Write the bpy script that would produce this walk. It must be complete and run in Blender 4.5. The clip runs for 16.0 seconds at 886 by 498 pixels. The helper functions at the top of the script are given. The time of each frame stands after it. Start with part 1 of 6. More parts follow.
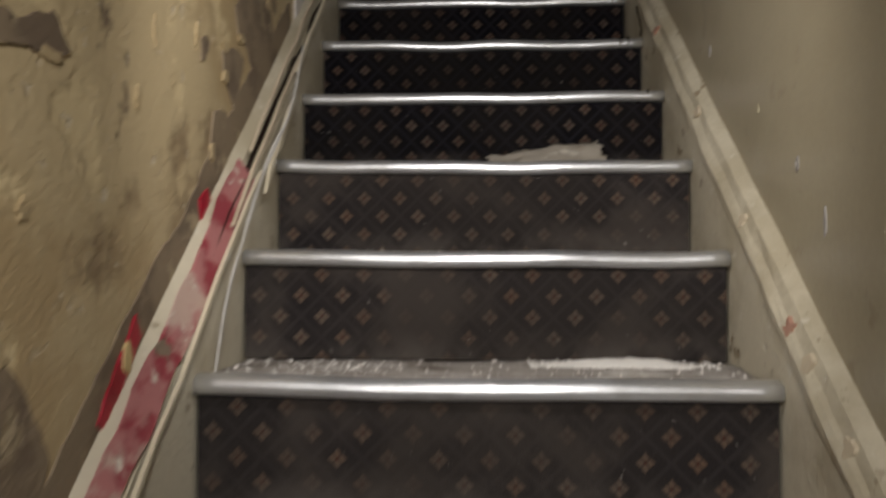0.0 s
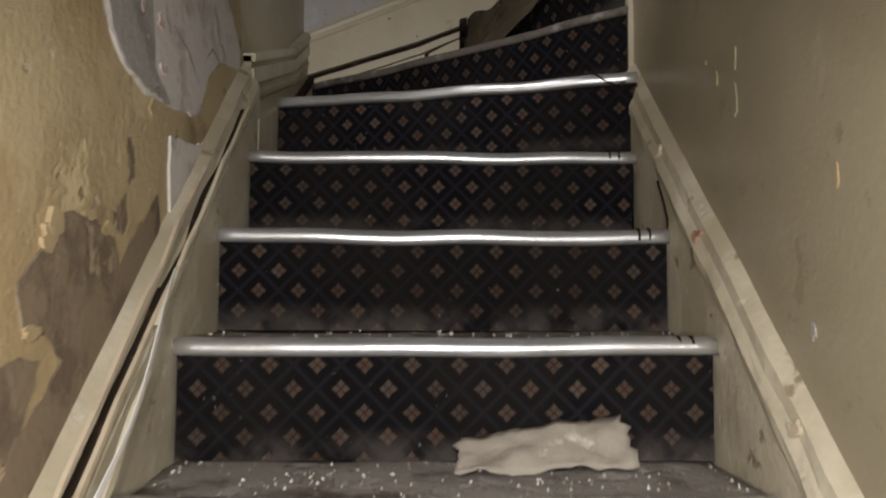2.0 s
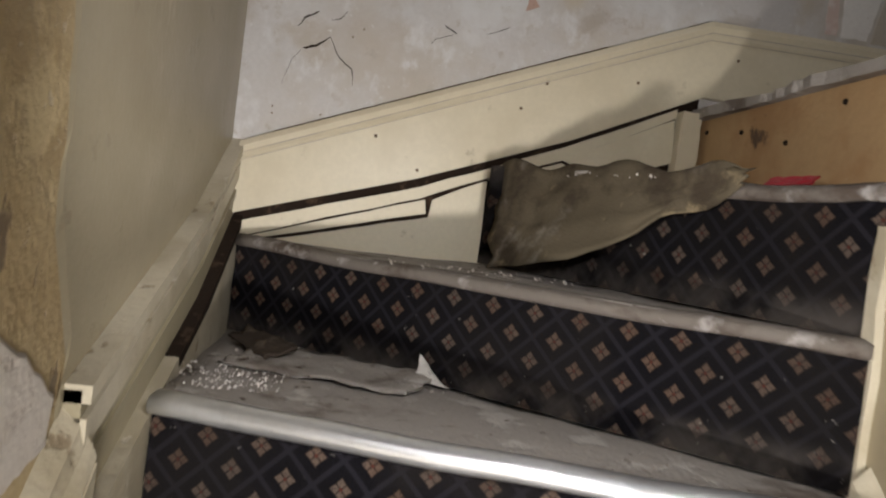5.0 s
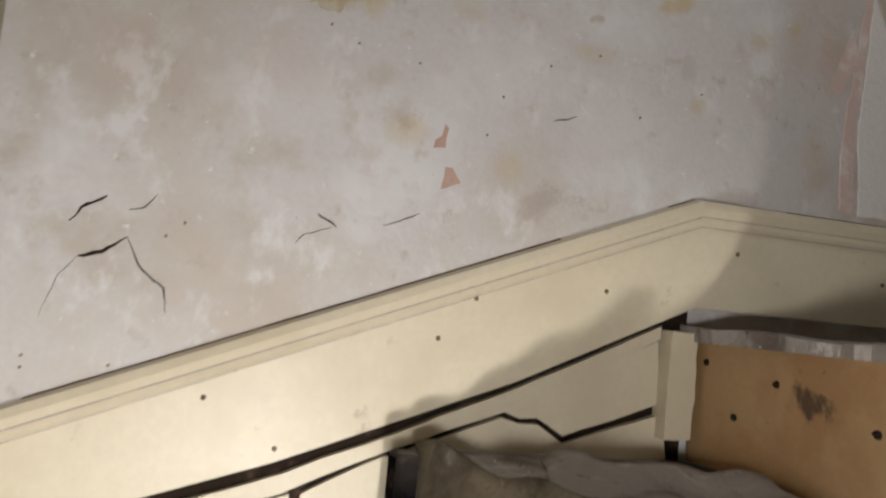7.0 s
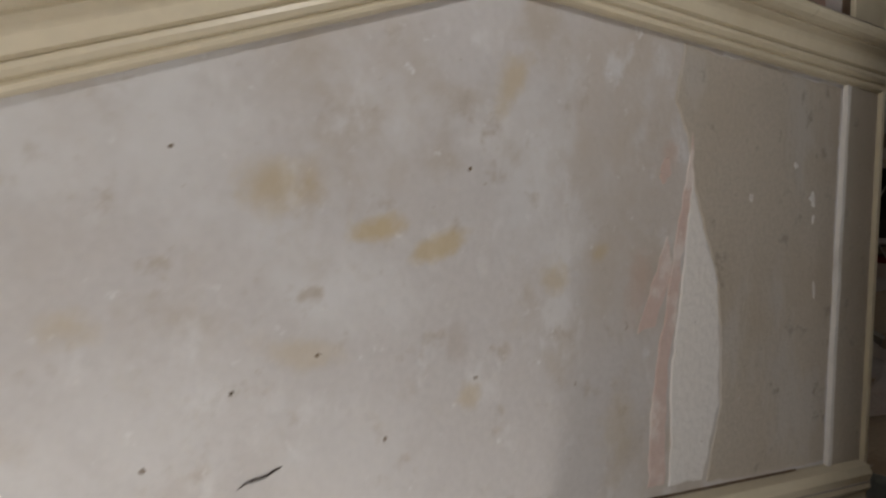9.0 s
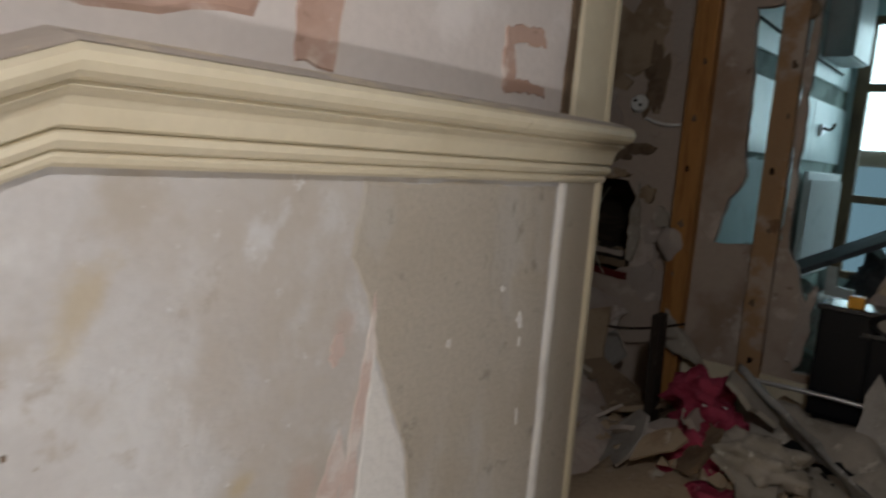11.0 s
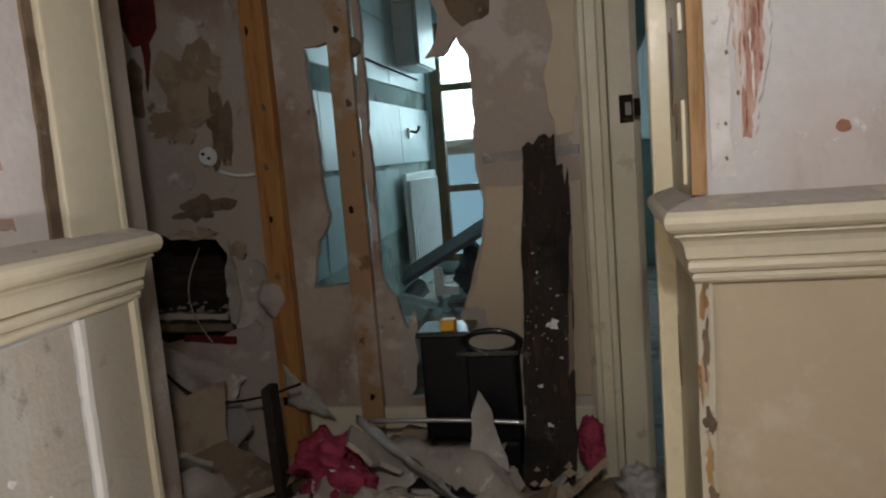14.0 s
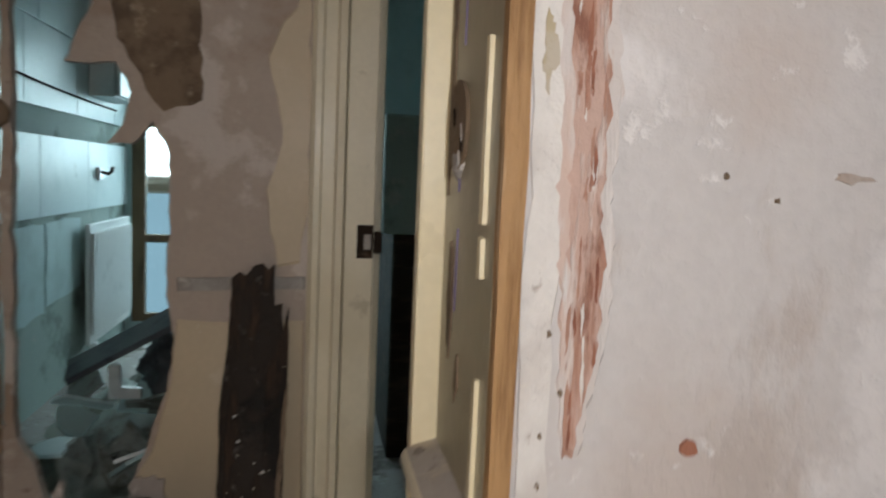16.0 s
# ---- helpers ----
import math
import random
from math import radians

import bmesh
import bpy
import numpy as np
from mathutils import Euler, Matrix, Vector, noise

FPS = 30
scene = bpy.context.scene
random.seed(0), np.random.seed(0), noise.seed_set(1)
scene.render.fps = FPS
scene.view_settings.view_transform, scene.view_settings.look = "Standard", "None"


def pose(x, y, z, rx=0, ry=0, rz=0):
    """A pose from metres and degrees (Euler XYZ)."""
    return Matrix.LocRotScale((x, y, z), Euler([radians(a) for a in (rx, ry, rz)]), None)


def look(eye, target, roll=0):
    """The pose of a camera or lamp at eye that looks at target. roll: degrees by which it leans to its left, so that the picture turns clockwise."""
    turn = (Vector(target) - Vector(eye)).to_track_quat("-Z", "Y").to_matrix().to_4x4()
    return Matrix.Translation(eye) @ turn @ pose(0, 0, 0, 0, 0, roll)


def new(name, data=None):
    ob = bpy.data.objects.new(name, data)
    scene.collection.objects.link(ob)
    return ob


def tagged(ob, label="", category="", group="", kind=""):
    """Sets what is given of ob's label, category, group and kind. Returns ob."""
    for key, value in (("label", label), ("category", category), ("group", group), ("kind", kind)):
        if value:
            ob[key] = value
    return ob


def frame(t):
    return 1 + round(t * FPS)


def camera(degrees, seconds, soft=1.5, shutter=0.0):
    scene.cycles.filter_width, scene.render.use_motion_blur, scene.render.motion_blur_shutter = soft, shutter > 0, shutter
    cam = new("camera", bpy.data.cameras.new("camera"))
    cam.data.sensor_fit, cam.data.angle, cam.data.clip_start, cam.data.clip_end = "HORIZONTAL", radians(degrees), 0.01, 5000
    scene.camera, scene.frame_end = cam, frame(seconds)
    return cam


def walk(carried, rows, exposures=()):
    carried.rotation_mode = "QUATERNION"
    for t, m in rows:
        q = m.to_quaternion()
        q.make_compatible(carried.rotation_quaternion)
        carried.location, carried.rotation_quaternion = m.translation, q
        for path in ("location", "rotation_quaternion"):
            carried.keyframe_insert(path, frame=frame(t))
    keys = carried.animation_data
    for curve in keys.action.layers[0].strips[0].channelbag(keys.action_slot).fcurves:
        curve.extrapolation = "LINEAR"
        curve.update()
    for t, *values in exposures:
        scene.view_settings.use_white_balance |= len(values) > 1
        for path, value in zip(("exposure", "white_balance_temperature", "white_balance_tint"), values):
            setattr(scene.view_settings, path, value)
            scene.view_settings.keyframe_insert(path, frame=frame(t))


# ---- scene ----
cam = camera(62.0, 16.0, soft=2.1, shutter=0.4)
PATH = [
    (0, (0.408, -1.076, 1.502), (0.319, 0.922, 1.535), 0.2),
    (0.5, (0.341, -0.892, 1.641), (0.526, 1.097, 1.734), -1.0),
    (1, (0.39, -0.771, 1.726), (0.507, 1.224, 1.815), -0.8),
    (1.5, (0.435, -0.664, 1.859), (0.401, 1.334, 1.958), -0.8),
    (2, (0.394, -0.506, 1.973), (0.428, 1.49, 2.088), 0.2),
    (2.5, (0.386, -0.362, 2.07), (0.479, 1.629, 2.242), 1.5),
    (3, (0.38, -0.198, 2.252), (0.408, 1.795, 2.41), 1.8),
    (3.1, (0.401, -0.173, 2.271), (0.363, 1.822, 2.418), 1.7),
    (5.3, (0.229, 0.5, 2.765), (0.476, 2.483, 2.681), 7.4),
    (5.5, (0.266, 0.562, 2.769), (0.501, 2.548, 2.719), 7.5),
    (6, (0.291, 0.69, 2.843), (0.499, 2.679, 2.888), 6.3),
    (6.1, (0.299, 0.756, 2.853), (0.492, 2.747, 2.885), 5.3),
    (6.5, (0.252, 0.855, 2.953), (0.657, 2.81, 3.067), 5.8),
    (7, (0.285, 0.966, 3.037), (0.789, 2.894, 3.206), 5.5),
    (7.5, (0.319, 1.063, 3.166), (0.845, 2.982, 3.365), 5.4),
    (8, (0.32, 1.157, 3.337), (0.997, 3.037, 3.42), 5.3),
    (8.5, (0.358, 1.234, 3.422), (1.318, 2.988, 3.48), 4.0),
    (8.7, (0.417, 1.282, 3.474), (1.426, 3.008, 3.511), 3.4),
    (10.8, (0.72, 1.45, 3.872), (2.19, 2.77, 3.576), 4.8),
    (11, (0.745, 1.468, 3.868), (2.283, 2.712, 3.599), 4.6),
    (11.5, (0.811, 1.477, 3.882), (2.523, 2.483, 3.649), 5.1),
    (12, (0.87, 1.469, 3.9), (2.718, 2.21, 3.707), 5.0),
    (12.5, (0.905, 1.44, 3.943), (2.822, 1.973, 3.741), 0.6),
    (13, (0.914, 1.43, 3.966), (2.834, 1.937, 3.733), -2.0),
    (13.5, (0.918, 1.41, 3.982), (2.846, 1.886, 3.742), -4.2),
    (14, (0.928, 1.411, 3.981), (2.866, 1.834, 3.73), -4.6),
    (14.5, (0.951, 1.427, 3.985), (2.907, 1.756, 3.729), -2.8),
    (15, (1.036, 1.483, 4.018), (3.016, 1.649, 3.787), 0.8),
    (15.5, (1.088, 1.476, 4.114), (3.073, 1.342, 3.902), 1.2),
    (16, (1.263, 1.437, 4.160), (3.224, 1.089, 3.973), 2.4),
]
walk(cam, [(t, look(eye, target, roll)) for t, eye, target, roll in PATH],
     exposures=[(0, 0.5), (1.5, 0.95), (3.2, 2.1), (5.3, 2.9), (6, 3.15), (7.5, 3.35), (8.7, 3.45), (10.8, 3.9), (12.5, 4.5), (14, 4.6), (15, 4.8), (16, 4.95)])

# ---------------------------------------------------------------- light
world = bpy.data.worlds.new("sky")
scene.world = world
world.use_nodes = True
wn = world.node_tree
sky = wn.nodes.new("ShaderNodeTexSky")
sky.sky_type, sky.sun_disc = "NISHITA", False
sky.sun_elevation, sky.sun_rotation = radians(35), radians(40)
wn.links.new(sky.outputs[0], wn.nodes["Background"].inputs[0])
wn.nodes["Background"].inputs[1].default_value = 0.006


def lamp(name, kind, m, watts, colour, **more):
    data = bpy.data.lights.new(name, kind)
    data.energy, data.color = watts, colour
    for key, value in more.items():
        setattr(data, key, value)
    ob = new(name, data)
    ob.matrix_world = m
    return ob


# fixed lamps added in place of the walker's moving torch: flight, winders and landing
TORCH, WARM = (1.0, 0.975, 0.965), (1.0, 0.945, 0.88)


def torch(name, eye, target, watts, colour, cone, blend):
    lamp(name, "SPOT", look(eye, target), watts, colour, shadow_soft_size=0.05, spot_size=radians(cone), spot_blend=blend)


torch("torch_stand_in_foot", (0.42, -1.35, 1.95), (0.42, -0.25, 1.42), 29, WARM, 98, 0.8)
torch("torch_stand_in_flight", (0.42, -0.45, 2.12), (0.42, 0.55, 1.72), 10.5, WARM, 113, 0.5)
torch("torch_stand_in_winders", (0.32, 0.70, 2.88), (0.62, 1.98, 2.96), 2.5, (1.0, 0.965, 0.94), 124, 0.6)
lamp("torch_stand_in_landing", "POINT", pose(0.82, 1.38, 4.26), 0.68, TORCH, shadow_soft_size=0.03)
# overcast daylight outside the bathroom window
lamp("window_daylight", "AREA", look((6.85, 1.9, 4.92), (3.6, 2.2, 3.9)), 2.9, (0.62, 0.90, 1.0), shape="RECTANGLE", size=3.2, size_y=1.7)

# ---------------------------------------------------------------- materials


def material(name, rough=0.6, metal=0.0, spec=0.5):
    mat = bpy.data.materials.new(name)
    mat.use_nodes = True
    tree = mat.node_tree
    b = tree.nodes["Principled BSDF"]
    b.inputs["Roughness"].default_value, b.inputs["Metallic"].default_value = rough, metal
    b.inputs["Specular IOR Level"].default_value = spec
    return mat, tree, b


def node(tree, kind, **values):
    n = tree.nodes.new(kind)
    for key, value in values.items():
        if key in n.inputs:
            n.inputs[key].default_value = value
        else:
            setattr(n, key, value)
    return n


def place_of(tree, offset=(0, 0, 0), scale=(1, 1, 1)):
    geo = node(tree, "ShaderNodeNewGeometry")
    mp = node(tree, "ShaderNodeMapping")
    mp.inputs["Location"].default_value, mp.inputs["Scale"].default_value = offset, scale
    tree.links.new(geo.outputs["Position"], mp.inputs["Vector"])
    return mp.outputs[0]


def noise_of(tree, scale, detail=4.0, rough=0.55, where=None, offset=(0, 0, 0), stretch=(1, 1, 1), distort=0.0):
    n = node(tree, "ShaderNodeTexNoise", Scale=scale, Detail=detail, Roughness=rough, Distortion=distort)
    tree.links.new(where or place_of(tree, offset, stretch), n.inputs["Vector"])
    return n.outputs["Fac"]


def ramp(tree, fac, low, high):
    """0 to 1 as fac goes from low to high."""
    n = node(tree, "ShaderNodeMapRange")
    n.interpolation_type = "SMOOTHSTEP"
    n.inputs["From Min"].default_value, n.inputs["From Max"].default_value = low, high
    tree.links.new(fac, n.inputs["Value"])
    return n.outputs[0]


def mix(tree, fac, a, b):
    n = node(tree, "ShaderNodeMix", data_type="RGBA")
    for socket, value in ((n.inputs["Factor"], fac), (n.inputs[6], a), (n.inputs[7], b)):
        if isinstance(value, (tuple, list)):
            socket.default_value = (*value, 1)
        elif isinstance(value, (int, float)):
            socket.default_value = value
        else:
            tree.links.new(value, socket)
    return n.outputs[2]


def sums(tree, op, a, b=0.0):
    n = node(tree, "ShaderNodeMath", operation=op)
    for socket, value in zip(n.inputs, (a, b)):
        if isinstance(value, (int, float)):
            socket.default_value = value
        else:
            tree.links.new(value, socket)
    return n.outputs[0]


def bump(tree, b, height, strength, distance=0.01):
    n = node(tree, "ShaderNodeBump", Strength=strength, Distance=distance)
    tree.links.new(height, n.inputs["Height"])
    tree.links.new(n.outputs[0], b.inputs["Normal"])


def worn(name, base, layers, rough=0.6, spec=0.4, metal=0.0, relief=0.25, grain=90.0, fine=0.05, spots=()):
    """A surface of one colour with stains and flaked layers: (colour, scale, low, high, stretch) each, from coarse to fine.
    spots: soft-edged stains at known places of an upright wall along x, (colour, x, z, half width, half height, tilt, strength) each."""
    mat, tree, b = material(name, rough, metal, spec)
    colour, height = mix(tree, ramp(tree, noise_of(tree, grain), 0.3, 0.7), base, tuple(v * (1 - fine) for v in base)), noise_of(tree, grain, 3)
    for n, (tint, scale, low, high, stretch) in enumerate(layers):
        f = ramp(tree, noise_of(tree, scale, 6, 0.6, offset=(3.7 * n + 1.3, 2.1 * n, 5.9 * n), stretch=stretch), low, high)
        colour = mix(tree, f, colour, tint)
        height = sums(tree, "ADD", height, sums(tree, "MULTIPLY", f, -0.8))
    if spots:
        where, wobble = place_of(tree), sums(tree, "MULTIPLY", sums(tree, "SUBTRACT", noise_of(tree, 26, 5, 0.65), 0.5), 2.6)
    for tint, x, z, rx_, rz_, tilt, much in spots:
        mp = node(tree, "ShaderNodeMapping", vector_type="TEXTURE")
        mp.inputs["Location"].default_value, mp.inputs["Rotation"].default_value = (x, 0, z), (0, -radians(tilt), 0)
        mp.inputs["Scale"].default_value = (rx_, 1000.0, rz_)
        far = node(tree, "ShaderNodeVectorMath", operation="LENGTH")
        tree.links.new(where, mp.inputs["Vector"])
        tree.links.new(mp.outputs[0], far.inputs[0])
        f = ramp(tree, sums(tree, "ADD", far.outputs["Value"], wobble), 1.35, 0.25)
        colour = mix(tree, sums(tree, "MULTIPLY", f, 0.75 * much), colour, tint)
    tree.links.new(colour, b.inputs["Base Color"])
    wear = sums(tree, "ADD", sums(tree, "MULTIPLY", noise_of(tree, 7.0), 0.35), rough - 0.17)
    tree.links.new(wear, b.inputs["Roughness"])
    bump(tree, b, height, relief, 0.004)
    return mat


FLAT = (1, 1, 1)
ochre_wall = worn("ochre_wall", (0.50, 0.40, 0.24), [((0.40, 0.30, 0.165), 2.6, 0.46, 0.62, FLAT), ((0.26, 0.19, 0.11), 3.4, 0.58, 0.66, FLAT), ((0.58, 0.47, 0.28), 6.0, 0.56, 0.64, FLAT), ((0.20, 0.15, 0.10), 13, 0.64, 0.70, (1, 1, 0.6)), ((0.55, 0.47, 0.34), 28, 0.64, 0.70, FLAT)], 0.55, relief=0.6)
khaki_wall = worn("khaki_wall", (0.37, 0.325, 0.23), [((0.31, 0.265, 0.18), 2.0, 0.4, 0.7, FLAT), ((0.42, 0.37, 0.27), 6, 0.64, 0.72, (1, 1, 0.4)), ((0.30, 0.255, 0.175), 15, 0.62, 0.70, FLAT), ((0.56, 0.52, 0.45), 30, 0.75, 0.78, (1, 1, 0.35))], 0.36, relief=0.15)
OCHRE, BROWN, WHITE, ROSE = (0.46, 0.35, 0.15), (0.28, 0.22, 0.16), (0.64, 0.64, 0.65), (0.50, 0.37, 0.31)
WALL_STAINS = [
    (OCHRE, 0.726, 3.605, 0.035, 0.024, 10, 0.55), (OCHRE, 0.824, 3.572, 0.034, 0.013, 12, 0.85), (OCHRE, 0.891, 3.556, 0.040, 0.012, 24, 0.8), (OCHRE, 0.942, 3.403, 0.016, 0.016, 0, 0.5),
    (OCHRE, 0.385, 3.480, 0.062, 0.030, 12, 1.0), (BROWN, 0.365, 3.470, 0.040, 0.022, 10, 0.5), (OCHRE, 0.753, 3.452, 0.040, 0.016, -10, 0.4), (OCHRE, 0.480, 3.290, 0.030, 0.022, 0, 0.4), (OCHRE, 0.640, 3.262, 0.030, 0.030, 0, 0.35),
    (OCHRE, 0.560, 3.480, 0.024, 0.018, 0, 0.45), (BROWN, 0.696, 3.212, 0.040, 0.022, 35, 0.55), (BROWN, 0.923, 3.458, 0.016, 0.030, 0, 0.35), (BROWN, 1.010, 3.255, 0.060, 0.018, 6, 0.6),
    (WHITE, 0.62, 3.40, 0.11, 0.07, 20, 0.5), (WHITE, 0.80, 3.33, 0.09, 0.10, 0, 0.45), (WHITE, 0.30, 3.30, 0.10, 0.06, 10, 0.45), (WHITE, 0.55, 3.62, 0.16, 0.04, 12, 0.5),
    (ROSE, 0.30, 3.36, 0.07, 0.05, 0, 0.25), (ROSE, 0.10, 3.33, 0.05, 0.05, 0, 0.3), (ROSE, 1.19, 3.52, 0.018, 0.045, -12, 0.6), (ROSE, 1.235, 3.69, 0.018, 0.018, 0, 0.7), (OCHRE, 1.17, 3.34, 0.03, 0.06, 0, 0.3),
    (OCHRE, 0.985, 3.745, 0.018, 0.045, -28, 0.6), (OCHRE, 1.05, 3.53, 0.022, 0.020, 0, 0.55), (OCHRE, 1.12, 3.56, 0.018, 0.014, 20, 0.6),
]
pale_wall = worn("pale_wall", (0.545, 0.53, 0.53), [((0.47, 0.425, 0.375), 2.4, 0.44, 0.68, FLAT), ((0.60, 0.60, 0.61), 4.5, 0.48, 0.66, FLAT), ((0.45, 0.41, 0.365), 8.0, 0.54, 0.74, FLAT), ((0.46, 0.385, 0.26), 4.2, 0.69, 0.80, (1, 1, 1.6)), ((0.61, 0.605, 0.61), 17, 0.54, 0.70, (1, 1, 0.7)), ((0.43, 0.39, 0.35), 24, 0.58, 0.74, FLAT), ((0.65, 0.65, 0.655), 50, 0.62, 0.72, FLAT), ((0.40, 0.36, 0.32), 75, 0.66, 0.74, FLAT), ((0.33, 0.28, 0.235), 44, 0.725, 0.755, FLAT)], 0.6, relief=0.20, grain=110.0, fine=0.06, spots=WALL_STAINS)
rose_wall = worn("rose_wall", (0.585, 0.565, 0.565), [((0.52, 0.465, 0.44), 3.0, 0.48, 0.70, FLAT), ((0.68, 0.66, 0.665), 6.0, 0.52, 0.64, FLAT), ((0.47, 0.42, 0.395), 11, 0.56, 0.72, (1, 1, 0.5)), ((0.70, 0.68, 0.68), 26, 0.62, 0.7, FLAT), ((0.40, 0.33, 0.29), 42, 0.72, 0.76, FLAT)], 0.65, relief=0.35)
tan_wall = worn("tan_wall", (0.52, 0.43, 0.31), [((0.46, 0.375, 0.265), 3.0, 0.4, 0.7, FLAT), ((0.56, 0.48, 0.37), 9, 0.6, 0.7, FLAT), ((0.58, 0.51, 0.41), 24, 0.7, 0.74, FLAT)], 0.5, relief=0.12)
cream_paint = worn("cream_paint", (0.66, 0.595, 0.455), [((0.585, 0.52, 0.385), 5.0, 0.45, 0.7, FLAT), ((0.46, 0.40, 0.29), 14, 0.64, 0.72, FLAT), ((0.40, 0.33, 0.23), 45, 0.72, 0.76, FLAT), ((0.30, 0.23, 0.15), 9, 0.74, 0.78, FLAT)], 0.4, 0.4, relief=0.08)
grimy_cream = worn("grimy_cream", (0.56, 0.51, 0.40), [((0.42, 0.37, 0.27), 5.0, 0.42, 0.62, FLAT), ((0.28, 0.225, 0.155), 17, 0.62, 0.68, FLAT), ((0.58, 0.54, 0.45), 30, 0.62, 0.7, FLAT)], 0.5, relief=0.4)
room_wall = worn("room_wall", (0.42, 0.35, 0.30), [((0.30, 0.22, 0.17), 3.0, 0.48, 0.62, FLAT), ((0.52, 0.46, 0.42), 6.0, 0.55, 0.63, FLAT), ((0.17, 0.11, 0.08), 9, 0.64, 0.7, FLAT)], 0.75, relief=0.5)
dusty_tread = worn("dusty_tread", (0.33, 0.305, 0.285), [((0.15, 0.125, 0.11), 7, 0.52, 0.68, FLAT), ((0.46, 0.435, 0.415), 14, 0.54, 0.68, FLAT), ((0.13, 0.10, 0.085), 30, 0.62, 0.70, FLAT), ((0.55, 0.53, 0.51), 60, 0.66, 0.72, FLAT)], 0.9, 0.2, relief=0.8)
steel = worn("steel", (0.80, 0.82, 0.86), [((0.62, 0.63, 0.65), 9, 0.5, 0.7, FLAT), ((0.42, 0.40, 0.38), 60, 0.70, 0.76, FLAT)], 0.36, 0.5, 0.85, relief=0.08)
raw_timber = worn("raw_timber", (0.42, 0.20, 0.06), [((0.28, 0.12, 0.035), 12, 0.45, 0.65, (6, 6, 0.5)), ((0.50, 0.28, 0.11), 5, 0.55, 0.7, (4, 4, 0.4))], 0.6, relief=0.3)
black_plastic = worn("black_plastic", (0.007, 0.007, 0.009), [((0.02, 0.019, 0.019), 20, 0.6, 0.75, FLAT)], 0.45, 0.25, relief=0.1)
rotten_wood = worn("rotten_wood", (0.022, 0.015, 0.011), [((0.05, 0.028, 0.017), 8, 0.5, 0.66, (5, 5, 0.5)), ((0.10, 0.085, 0.075), 30, 0.6, 0.7, FLAT), ((0.009, 0.007, 0.006), 5, 0.56, 0.64, FLAT), ((0.30, 0.27, 0.24), 55, 0.73, 0.76, FLAT)], 0.8, relief=0.9)
tile_blue = worn("tile_blue", (0.68, 0.80, 0.81), [((0.58, 0.71, 0.72), 6, 0.5, 0.7, FLAT), ((0.46, 0.55, 0.54), 14, 0.66, 0.74, (1, 1, 0.5))], 0.34, 0.4, relief=0.05)
hardboard = worn("hardboard", (0.44, 0.29, 0.15), [((0.36, 0.21, 0.10), 6, 0.45, 0.65, FLAT), ((0.10, 0.06, 0.035), 10, 0.62, 0.7, FLAT), ((0.52, 0.40, 0.26), 20, 0.66, 0.72, FLAT)], 0.6, relief=0.3)


